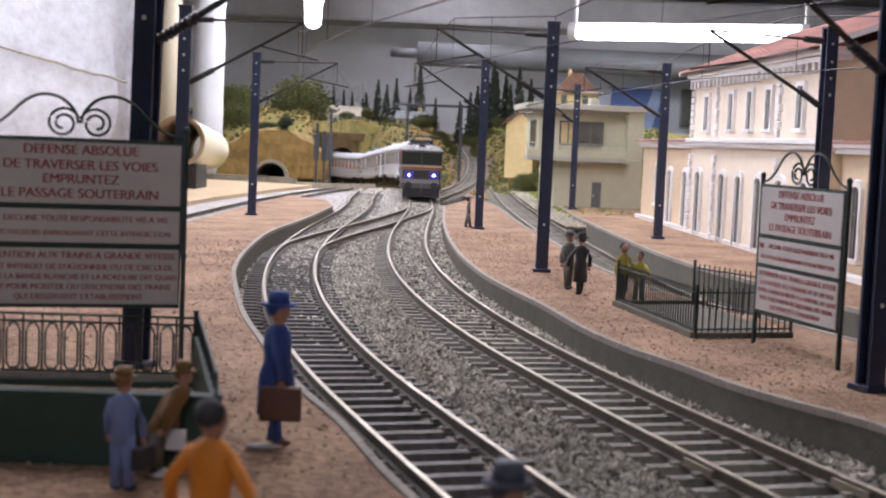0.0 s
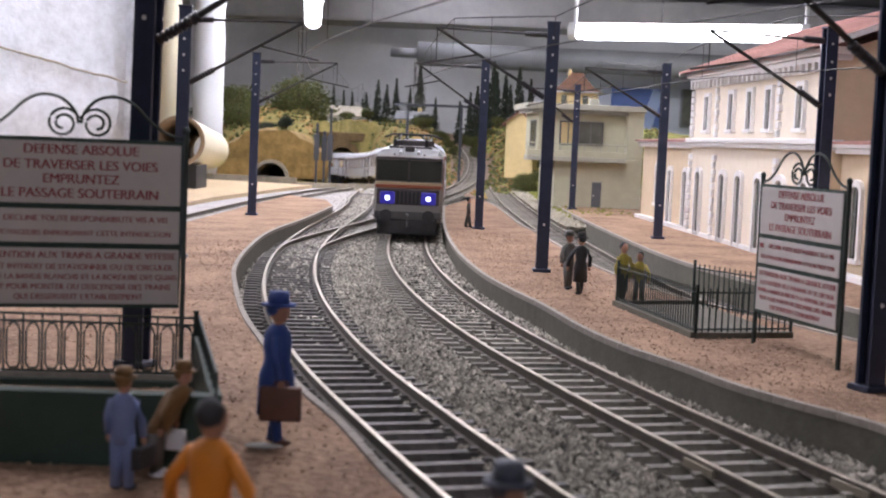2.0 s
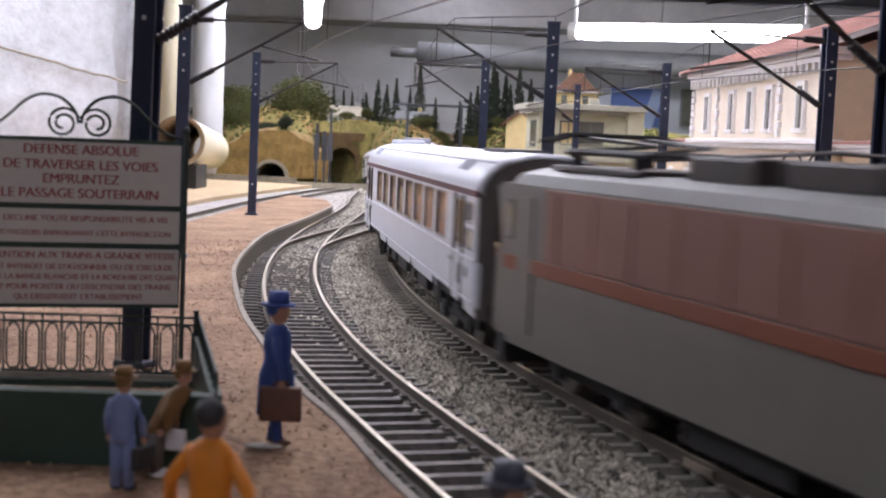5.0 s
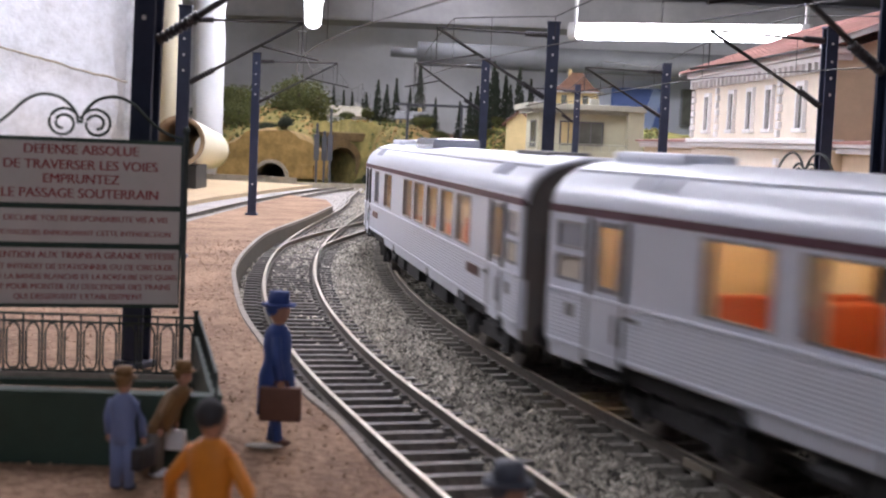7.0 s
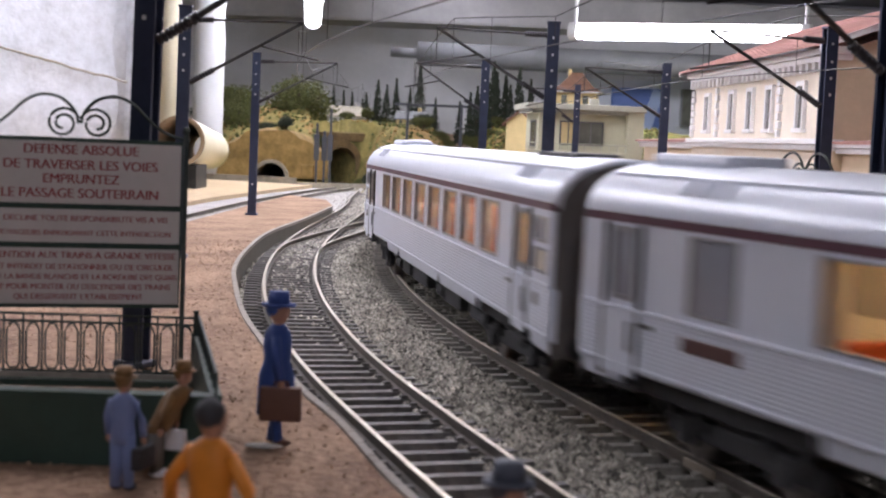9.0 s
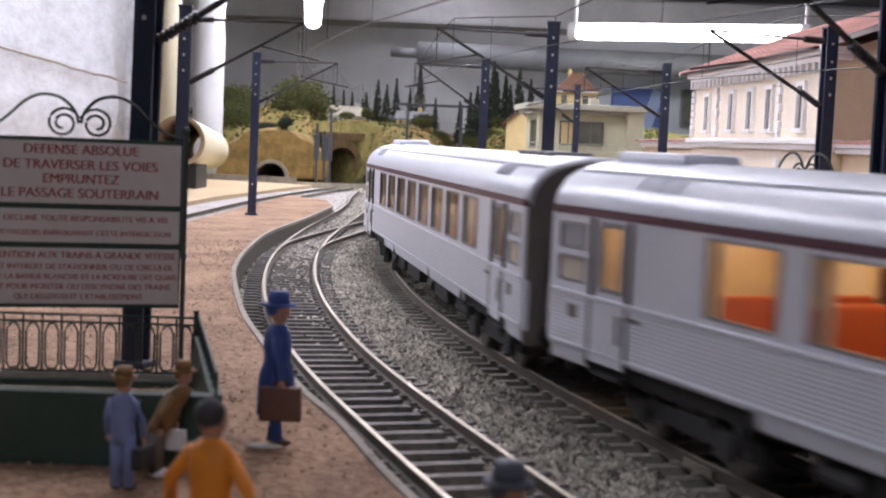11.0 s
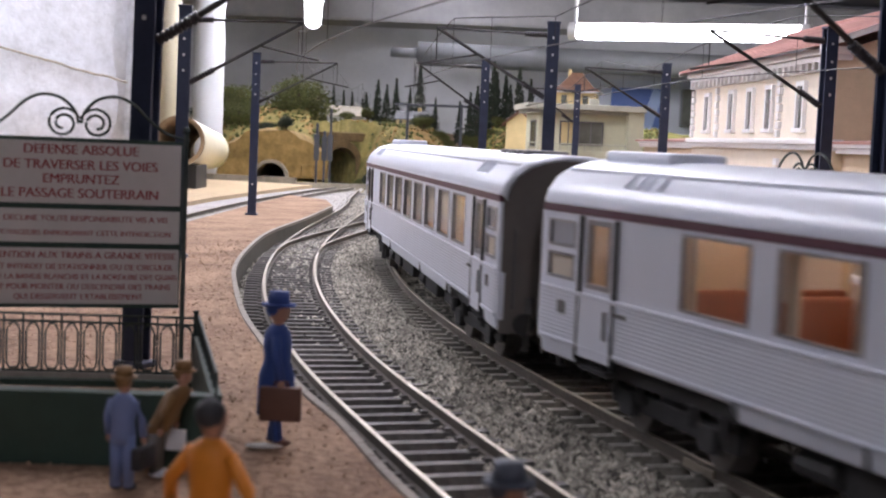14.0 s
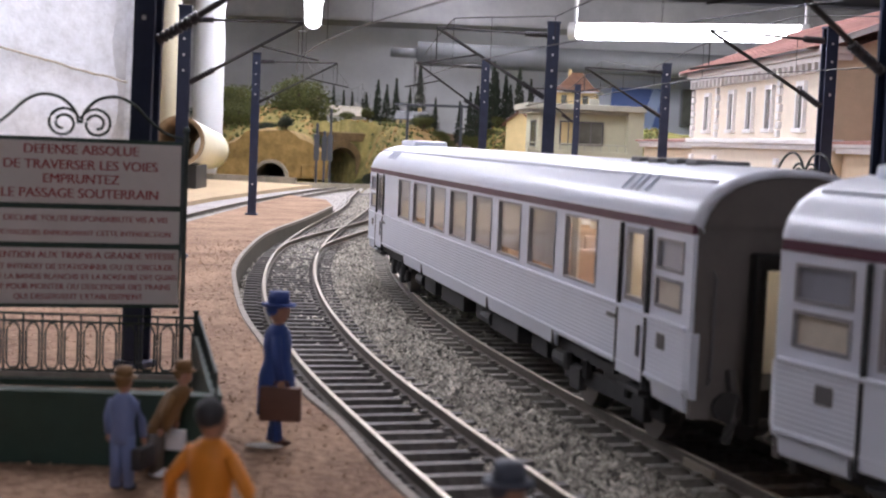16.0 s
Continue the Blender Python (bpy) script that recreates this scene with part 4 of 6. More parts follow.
        for s in (-1, 1):
            bm = bmesh.new()
            a, b = sorted((s * 14.3, s * 14.8))
            # pale sheets behind these panes imitate milky reflections of the tubes
            if i in glare_wins:
                a, b = sorted((s * 14.95, s * 15.2))
                box(bm, w0 + 0.4, w0 + ww - 0.4, a, b, 24.0 + (i * 31 % 4) * 0.7, 36.4)
                part("blind", bm, M["blind"], e, "pale sheet standing for reflections in the window")
                continue
            box(bm, w0 + 0.5, w0 + 2.4 + (i * 37 % 5) * 0.5, a, b, 22.6, 36.2)
            box(bm, w0 + ww - 2.4 - (i * 53 % 4) * 0.6, w0 + ww - 0.5, a, b, 22.6, 36.2)
            part("curtain", bm, M["curtain"], e)
    # underframe
    bm = bmesh.new()
    box(bm, -HALF + 3, HALF - 3, -13.5, 13.5, 9.2, 12.4)
    for x in (-70, 14, 76):
        cyl(bm, (x, -12.0, 7.0), (x + 9, -12.0, 7.0), 2.0, 10)
        cyl(bm, (x, 12.0, 7.0), (x + 9, 12.0, 7.0), 2.0, 10)
    for x0, x1, y in ((-60, -44, 10), (-36, -8, 10), (2, 12, 9), (20, 46, 10), (54, 66, 9)):
        box(bm, x0, x1, -y - 3, y + 3, 4.6, 9.4, bev=0.5)
    part("underframe", bm, M["under"], e)
    for s in (-1, 1):
        bogie(e, s * 106.0)
    return e


def bogie(owner, x, base=29.0, r=5.2):
    bm = bmesh.new()
    box(bm, -base / 2 - 8, base / 2 + 8, -12.2, -10.6, 4.2, 7.6, bev=0.4)
    box(bm, -base / 2 - 8, base / 2 + 8, 10.6, 12.2, 4.2, 7.6, bev=0.4)
    box(bm, -4, 4, -12, 12, 4.5, 9.5, bev=0.5)
    for sx in (-1, 1):
        for y in (-12.4, 12.4):
            box(bm, sx * base / 2 - 2.6, sx * base / 2 + 2.6, y - 0.9, y + 0.9, 3.2, 7.4, bev=0.3)
            cyl(bm, (sx * base / 2 - 5, y, 6.2), (sx * base / 2 - 5, y, 9.6), 1.3, 8)
            cyl(bm, (sx * base / 2 + 5, y, 6.2), (sx * base / 2 + 5, y, 9.6), 1.3, 8)
    b = part("bogie", bm, M["under"], owner)
    b.matrix_basis = at(x, 0, 0)
    for sx in (-1, 1):
        w = bmesh.new()
        for y in (-1, 1):
            cyl(w, (sx * base / 2, y * 7.4, r), (sx * base / 2, y * 10.2, r), r, 22)
            cyl(w, (sx * base / 2, y * 7.0, r), (sx * base / 2, y * 7.5, r), r + 0.8, 22)
        cyl(w, (sx * base / 2, -8, r), (sx * base / 2, 8, r), 1.2, 8)
        part("wheelset", w, M["wheel"], b)
    return b


def locomotive():
    """Electric locomotive with a forward-leaning windscreen; x is forward."""
    e = tagged(new("electric_locomotive"), "grey and orange electric locomotive with leaning windscreens", "locomotive")
    N = 99.0
    # half side profile (x, z) of the body without the roof
    nose = [(N - 2, 9.5), (N, 12), (N, 16.5), (N - 0.6, 26.5), (N - 4.0, 28.0), (N - 0.8, 39.6), (N - 3.0, 41.5)]
    prof = nose + [(-x, z) for x, z in nose[::-1]]
    bm = bmesh.new()
    ys = [(-16.8, 0.985), (-15.6, 1.0), (15.6, 1.0), (16.8, 0.985)]
    loft(bm, [[Vector((x * k, y, z)) for x, z in prof] for y, k in ys])
    bmesh.ops.recalc_face_normals(bm, faces=bm.faces)
    part("body", bm, M["loco_grey"], e)
    # roof
    rp = [(16.6, 41.4), (14.4, 43.6), (9, 44.9), (-9, 44.9), (-14.4, 43.6), (-16.6, 41.4)]
    bm = bmesh.new()
    loft(bm, [[Vector((x, y * k, 41.3 + (z - 41.3) * k2)) for y, z in rp] for x, k, k2 in ((-N + 3.0, 0.97, 0.05), (-N + 9, 1, 1), (N - 9, 1, 1), (N - 3.0, 0.97, 0.05))])
    bmesh.ops.recalc_face_normals(bm, faces=bm.faces)
    part("roof", bm, M["loco_roof"], e, "light grey roof")
    for s in (-1, 1):
        # windscreens lean forward: top ahead of the bottom
        for y0, y1 in ((-15.9, -0.6), (0.6, 15.9)):
            bm = bmesh.new()
            zz0, zz1 = 28.7, 39.0
            xa, xb = N - 3.45, N - 0.75
            loft(bm, [[Vector((s * (xa + 0.0), y0, zz0)), Vector((s * xa, y1, zz0)), Vector((s * xb, y1, zz1)), Vector((s * xb, y0, zz1))],
                      [Vector((s * (xa - 1), y0, zz0)), Vector((s * (xa - 1), y1, zz0)), Vector((s * (xb - 1), y1, zz1)), Vector((s * (xb - 1), y0, zz1))]])
            bmesh.ops.recalc_face_normals(bm, faces=bm.faces)
            part("windscreen", bm, M["dark_glass"], e, "dark leaning windscreen")
        # black surround of the windscreens and the small roof lamp
        sb = bmesh.new()
        for y0, y1 in ((-16.3, -15.9), (-0.6, 0.6), (15.9, 16.3)):
            loft(sb, [[Vector((s * (N - 3.9 + d), y0, 28.2)), Vector((s * (N - 3.9 + d), y1, 28.2)), Vector((s * (N - 0.7 + d), y1, 39.5)), Vector((s * (N - 0.7 + d), y0, 39.5))] for d in (-0.8, 0.35)])
        bmesh.ops.recalc_face_normals(sb, faces=sb.faces)
        part("windscreen_frame", sb, M["black"], e)
        part("eyebrow", box(bmesh.new(), *sorted((s * (N - 2.4), s * (N - 0.2))), -16.4, 16.4, 39.4, 40.6, bev=0.3), M["loco_dark"], e)
        part("roof_lamp", box(bmesh.new(), *sorted((s * (N - 10), s * (N - 6))), -2.4, 2.4, 43.0, 46.2, bev=0.7), M["loco_dark"], e)
        for y in (-4.5, 4.5):
            part("horn", cyl(bmesh.new(), (s * (N - 6), y, 43.4), (s * (N - 1.6), y, 42.4), 0.55, 8, 0, 0.95), M["fitting"], e)
        for y in (-14.2, 14.2):
            part("lamp_iron", tube(bmesh.new(), [(s * (N + 0.2), y, 10.5), (s * (N + 2.2), y, 10.5), (s * (N + 2.2), y, 5.5), (s * (N + 0.4), y, 4.5)], 0.5, 6), M["under"], e)

        def front(name, y0, y1, z0, z1, x, mat, th=1.0, lab=""):
            a, b = sorted((s * (x - th), s * x))
            return part(name, box(bmesh.new(), a, b, y0, y1, z0, z1, bev=0.2), mat, e, lab)
        front("cream_band", -16.5, 16.5, 26.9, 28.1, N - 0.1, M["loco_cream"], 2.2)
        front("orange_band", -16.4, 16.4, 25.2, 26.8, N + 0.15, M["loco_orange"], 1.2, "orange band under the windscreen")
        front("lamp_panel", -15.6, 15.6, 16.9, 24.5, N + 0.2, M["loco_dark"], 1.0, "dark panel between the headlamps")
        g = bmesh.new()
        for k in range(6):
            a, b = sorted((s * (N - 0.2), s * (N + 0.5)))
            box(g, a, b, -5.6 + k * 2.0, -4.4 + k * 2.0, 17.4, 23.6)
        part("grille", g, M["black"], e)
        for y in (-10.2, 10.2):
            hb = bmesh.new()
            a, b = sorted((s * (N - 0.3), s * (N + 0.7)))
            box(hb, a, b, y - 3.7, y + 3.7, 17.2, 23.4, bev=0.9)
            # the front housings glow blue to imitate the lamps' halo
            hh = part("headlamp_housing", hb, M["lamp_bezel"] if s > 0 else M["black"], e)
            lb = bmesh.new()
            cyl(lb, (s * (N + 0.6), y, 20.2), (s * (N + 1.0), y, 20.2), 1.15, 16)
            part("headlamp", lb, M["headlamp"] if s > 0 else M["milk"], hh, "blue-white lit headlamp" if s > 0 else "")
        front("buffer_beam", -16.2, 16.2, 9.6, 13.6, N + 0.8, M["loco_bumper"], 2.0)
        for y in (-10.5, 10.5):
            bb = bmesh.new()
            cyl(bb, (s * (N - 1), y, 11.6), (s * (N + 5), y, 11.6), 1.5, 10)
            cyl(bb, (s * (N + 4.6), y, 11.6), (s * (N + 5.6), y, 11.6), 3.1, 14)
            part("buffer", bb, M["under"], e)
        pb = bmesh.new()
        a, b = sorted((s * (N - 4), s * (N + 0.6)))
        box(pb, a, b, -15, 15, 2.2, 9.4, bev=0.6)
        part("snow_plough", pb, M["under"], e)
        cb = bmesh.new()
        tube(cb, [(s * (N + 0.6), 0, 12.4), (s * (N + 3.4), 0, 11.6), (s * (N + 3.8), 0, 8.6), (s * (N + 2.8), 0, 6.2)], 0.7, 6)
        part("coupling_hook", cb, M["loco_bumper"], e)
        for y in (-12.5, 12.5):
            cm = bmesh.new()
            tube(cm, [(s * (N - 4), y * 0.6, 41.6), (s * (N - 1), y * 0.6, 41.9)], 0.4, 5)
            part("marker", cm, M["loco_dark"], e)
    for s in (-1, 1):
        y0, y1 = sorted((s * 16.6, s * 17.0))
        part("grille_panel", box(bmesh.new(), -70, 72, y0, y1, 26.8, 41.0, bev=0.2), M["loco_brown"], e, "red-brown ribbed side panel")
        for k in range(8):
            rb = bmesh.new()
            x0 = -64 + k * 16.3
            q0, q1 = sorted((s * 16.95, s * 17.25))
            box(rb, x0, x0 + 0.6, q0, q1, 27.4, 40.0)
            part("rib", rb, M["loco_brown"], e)
        y0, y1 = sorted((s * 16.6, s * 17.12))
        part("orange_stripe", box(bmesh.new(), -92, 92, y0, y1, 23.6, 26.6, bev=0.2), M["loco_orange"], e, "orange side stripe")
        q0, q1 = sorted((s * 16.95, s * 17.3))
        for x in (-80, 80):
            part("cab_door", box(bmesh.new(), x - 4, x + 4, *sorted((s * 16.7, s * 17.2)), 11, 39, bev=0.3), M["loco_grey"], e)
            part("cab_window", box(bmesh.new(), x + (7 if x > 0 else -13), x + (13 if x > 0 else -7), *sorted((s * 16.6, s * 17.0)), 30, 38, bev=0.3), M["dark_glass"], e)
        part("sole_bar", box(bmesh.new(), -90, 90, *sorted((s * 15.4, s * 16.6)), 8.0, 10.4), M["loco_grey"], e)
    # roof gear
    for x0, x1 in ((-28, -6), (2, 26)):
        part("roof_box", box(bmesh.new(), x0, x1, -9, 9, 44.6, 49.0, bev=0.6), M["loco_dark"], e)
    bm = bmesh.new()
    tube(bm, [(-84, 9, 47), (-10, 9, 50.5), (60, 9, 47.5)], 0.4, 5)
    for x in (-84, -40, -10, 30, 60):
        cyl(bm, (x, 9, 44), (x, 9, 48.5), 0.9, 8)
    part("busbar", bm, M["insul"], e)
    for s in (-1, 1):
        c = s * 62
        for y in (-8, 8):
            for dx in (-14, 14):
                part("insulator", cyl(bmesh.new(), (c + dx, y, 44), (c + dx, y, 48.6), 1.3, 8), M["insul"], e)
            part("pantograph_base", tube(bmesh.new(), [(c - 19, y, 48.6), (c + 19, y, 48.6)], 0.75, 5), M["black"], e)
            arm = part("pantograph_arm", tube(bmesh.new(), [(c - 14, y, 48.8), (c + 17, y * 0.7, 50.2), (c - 16, y * 0.8, 51.6)], 0.5, 5), M["black"], e)
        for dx in (-17, -12):
            part("pantograph_bow", tube(bmesh.new(), [(c + dx, -15, 50.4), (c + dx, -10, 52.0), (c + dx, 10, 52.0), (c + dx, 15, 50.4)], 0.5, 5), M["black"], e)
        part("roof_tray", box(bmesh.new(), c - 20, c + 20, -11, 11, 44.7, 45.8, bev=0.3), M["loco_dark"], e)
    bm = box(bmesh.new(), -70, 70, -13, 13, 6.0, 9.8)
    box(bm, -16, 16, -13.5, 13.5, 2.6, 7.0, bev=0.6)
    part("underframe", bm, M["under"], e)
    for s in (-1, 1):
        bogie(e, s * 55, 32.0, 7.0)
    return e


LOCO = locomotive()
first = coach("coach_lamp", "seat")
second = coach("coach_lamp", "seat", GRILL, True)
third = copy_thing(first, Matrix.Identity(4))
fourth = coach("dim_lamp", "dull_seat", [(x - 2, w) for x, w in SALOON])
last = coach("pale_lamp", "pale_seat", [(x + 4, w) for x, w in SALOON], glare_wins=range(7))
COACHES = [first, second, third, fourth, last]
# the locomotive's nose along the line, by time
NOSE = [(0.0, 674), (0.5, 800), (1.0, 915), (1.5, 1016), (2.0, 1114), (2.5, 1208), (3.0, 1304), (3.5, 1404), (4.0, 1503), (4.2, 1543), (5.0, 1690), (5.7, 1818), (6.3, 1921), (6.5, 1953), (6.9, 2018), (7.2, 2067), (7.6, 2137), (8.0, 2202), (8.4, 2266), (8.8, 2330), (9.2, 2396), (10.0, 2516), (10.7, 2618), (11.3, 2700), (11.7, 2752), (12.1, 2802), (12.5, 2846), (13.1, 2898), (13.6, 2937), (14.0, 2966), (14.5, 3004), (15.1, 3034), (15.6, 3047), (16.0, 3052)]


def nose_at(t):
    """Smooth travel through the noted places."""
    T = [a for a, _ in NOSE]
    V = [b for _, b in NOSE]
    k = max(0, min(len(T) - 2, int(np.searchsorted(T, t, side="right")) - 1))
    def slope(i):
        a, b = max(0, i - 1), min(len(T) - 1, i + 1)
        return (V[b] - V[a]) / (T[b] - T[a])
    h = T[k + 1] - T[k]
    u = (t - T[k]) / h
    m0, m1 = slope(k) * h, slope(k + 1) * h
    return (2 * u ** 3 - 3 * u * u + 1) * V[k] + (u ** 3 - 2 * u * u + u) * m0 + (-2 * u ** 3 + 3 * u * u) * V[k + 1] + (u ** 3 - u * u) * m1


def on_line(mid, pivot):
    """Pose of a vehicle whose bogies stand at mid +- pivot along the line; the angles of the two bogies in its space."""
    f, r = LINE_B.at(S0 + mid + pivot), LINE_B.at(S0 + mid - pivot)
    a = math.atan2(f[1] - r[1], f[0] - r[0])
    turn = []
    for q in (pivot, -pivot):
        w = LINE_B.way(S0 + mid + q)
        turn.append(math.degrees((math.atan2(w[1], w[0]) - a + math.pi) % (2 * math.pi) - math.pi))
    zf, zr = line_z(f[1]), line_z(r[1])
    dip = -math.degrees(math.atan2(zf - zr, 2 * pivot))
    return at((f[0] + r[0]) / 2, (f[1] + r[1]) / 2, (zf + zr) / 2, math.degrees(a), 0, dip), turn


def motions():
    times = [round(0.2 * k, 2) for k in range(81)]
    train = [(LOCO, 102.0, 55.0)] + [(c, 206.5 + HALF + d, 106.0) for d, c in zip((0.0, 312.0, 624.0, 936.0, 1258.0), COACHES)]
    for thing, back, pivot in train:
        poses = [(t, on_line(nose_at(t) - back, pivot)) for t in times]
        walk(thing, [(t, p[0]) for t, p in poses])
        bogies = sorted([c for c in thing.children if c.name.startswith("bogie")], key=lambda o: -o.matrix_basis.translation.x)
        for i, b in enumerate(bogies):
            x = pivot if i == 0 else -pivot
            walk(b, [(t, at(x, 0, 0, p[1][i])) for t, p in poses[::4]])

# ---- buildings ----
def arch_pts(w, h, n=8, rise=0.28):
    """Outline of an opening with a flat arched head, from its foot."""
    k = w * rise
    pts = [(-w / 2, 0), (w / 2, 0), (w / 2, h - k)]
    for i in range(1, n):
        a = math.pi * i / n
        pts.append((w / 2 * math.cos(a), h - k + k * math.sin(a)))
    pts.append((-w / 2, h - k))
    return pts


def opening(owner, u, z, w, h, arched, sill=True):
    """A recessed pane in a white surround; u runs along the facade, the outside is -y."""
    prof = arch_pts(w, h) if arched else [(-w / 2, 0), (w / 2, 0), (w / 2, h), (-w / 2, h)]
    out = arch_pts(w + 4.2, h + 2.6) if arched else [(-w / 2 - 2.0, 0), (w / 2 + 2.0, 0), (w / 2 + 2.0, h + 2), (-w / 2 - 2.0, h + 2)]
    bm = bmesh.new()
    n = len(prof)
    A = [bm.verts.new((u + x, -1.6, z + y)) for x, y in prof]
    B = [bm.verts.new((u + x, -1.6, z + y)) for x, y in out]
    C = [bm.verts.new((u + x, 0.4, z + y)) for x, y in out]
    D = [bm.verts.new((u + x, 0.4, z + y)) for x, y in prof]
    for i in range(n):
        j = (i + 1) % n
        bm.faces.new((A[i], A[j], B[j], B[i]))
        bm.faces.new((B[i], B[j], C[j], C[i]))
        bm.faces.new((A[j], A[i], D[i], D[j]))
    bmesh.ops.recalc_face_normals(bm, faces=bm.faces)
    wdw = part("window", bm, M["white"], owner)
    bm = bmesh.new()
    loft(bm, [[Vector((u + x, -0.35, z + y)) for x, y in prof], [Vector((u + x, 0.3, z + y)) for x, y in prof]])
    bmesh.ops.recalc_face_normals(bm, faces=bm.faces)
    part("pane", bm, M["pane"], wdw)
    bm = box(bmesh.new(), u - 0.35, u + 0.35, -0.8, -0.3, z, z + h - 1)
    box(bm, u - w / 2, u + w / 2, -0.8, -0.3, z + h * 0.6, z + h * 0.6 + 0.6)
    part("glazing_bar", bm, M["frame_dark"], wdw)
    if sill:
        part("sill", box(bmesh.new(), u - w / 2 - 3, u + w / 2 + 3, -2.4, 0.4, z - 1.8, z, bev=0.3), M["white"], wdw)


def quoins(owner, u, z0, z1, side=1):
    z, k = z0, 0
    while z < z1 - 3:
        w = 4.6 if k % 2 else 3.0
        a, b = (u - 0.8, u + w) if side > 0 else (u - w, u + 0.8)
        part("quoin", box(bmesh.new(), a, b, -1.5, 0.5, z + 0.2, z + 3.4, bev=0.35), M["white"], owner)
        z += 3.7
        k += 1


def station():
    e = tagged(new("station_building"), "cream two-storey station with white mouldings and pink tiled roof", "station")
    # local x along the facade towards the viewer, local y into the building
    ang = math.degrees(math.atan2(-230, 12.65))
    e.matrix_basis = at(136, 758, TOP - 0.6, ang)
    part("main_wall", box(bmesh.new(), 0, 230, 0, 105, 0, 86), M["stucco"], e)
    part("wing_wall", box(bmesh.new(), -148, 0, 3, 95, 0, 47), M["stucco_side"], e)
    part("wing_wall", box(bmesh.new(), 230, 420, 4.5, 95, 0, 47), M["stucco_side"], e)
    # browner stucco carries the shade of the unlit gable end
    part("gable_wall", extrude_gable(230.2, 0.5, 104.5, 6, 86), M["stucco_side"], e, "stucco end wall in a browner colour for its unlit side")
    for a, b, y0, z in ((-1, 231, -1, 48), (-150, -0.5, 1.8, 47), (231, 421, 3.2, 47)):
        part("string_course", box(bmesh.new(), a, b, y0 - 1.6, y0 + 6, z, z + 2.2, bev=0.4), M["white"], e)
        part("string_course", box(bmesh.new(), a, b, y0 - 2.8, y0 + 6, z + 2.2, z + 4.6, bev=0.6), M["white"], e)
    part("cornice", box(bmesh.new(), -2, 232, -2.2, 6, 83, 85.4, bev=0.4), M["white"], e)
    part("cornice", box(bmesh.new(), -3.5, 233.5, -4.0, 6, 85.4, 88.2, bev=0.7), M["white"], e)
    for k in range(29):
        x = 2 + k * 8.0
        part("modillion", box(bmesh.new(), x, x + 3.0, -3.0, 0.5, 79.2, 83.2, bev=0.4), M["white"], e)
    for u in (34, 83, 116, 147, 192):
        opening(e, u, 57, 7.2, 17.5, False)
    for u in (23, 73.5, 104, 138, 170, 204):
        opening(e, u, 0.6, 9.5, 34, True, sill=False)
    for u in (-96, -61, -20):
        opening_at(e, u, 12 if u < -80 else 0.6, 8.5, 24 if u < -80 else 33, 3)
    for u in (251, 290, 330, 372):
        opening_at(e, u, 8, 9.5, 27, 4.5)
    quoins(e, 0, 0, 47)
    quoins(e, 230, 0, 47, -1)
    for u, s in ((0, 1), (230, -1), (52, 1), (160, 1)):
        quoins(e, u, 53, 79, s)
    quoins(e, 52, 0, 47)
    quoins(e, 160, 0, 47)
    part("plinth", box(bmesh.new(), -148.5, 420.5, -1.0, 4, 0, 2.4, bev=0.3), M["white"], e)
    # tiled roofs: courses of lapped tiles
    roof(e, -6, 236, -8, 113, 88, 23)
    for a, b, y0 in ((-154, -1, -2), (231, 424, 0)):
        bm = bmesh.new()
        loft(bm, [[Vector((a, y0, 51.6)), Vector((b, y0, 51.6)), Vector((b, 48, 55)), Vector((a, 48, 55))], [Vector((a, y0, 50.6)), Vector((b, y0, 50.6)), Vector((b, 48, 54)), Vector((a, 48, 54))]])
        loft(bm, [[Vector((a, 96, 51.6)), Vector((b, 96, 51.6)), Vector((b, 48, 55)), Vector((a, 48, 55))], [Vector((a, 96, 50.6)), Vector((b, 96, 50.6)), Vector((b, 48, 54)), Vector((a, 48, 54))]])
        bmesh.ops.recalc_face_normals(bm, faces=bm.faces)
        part("wing_roof", bm, M["tile"], e, "pink tiled lean roof")


def opening_at(owner, u, z, w, h, depth):
    before = set(owner.children)
    opening(owner, u, z, w, h, True, sill=z > 4)
    for o in set(owner.children) - before:
        o.location.y += depth * U


def extrude_gable(x, y0, y1, z0, z1):
    bm = bmesh.new()
    loft(bm, [[Vector((x + d, y0, z0)), Vector((x + d, y1, z0)), Vector((x + d, y1, z1)), Vector((x + d, (y0 + y1) / 2, z1 + 19)), Vector((x + d, y0, z1))] for d in (-0.6, 0.6)])
    bmesh.ops.recalc_face_normals(bm, faces=bm.faces)
    return bm


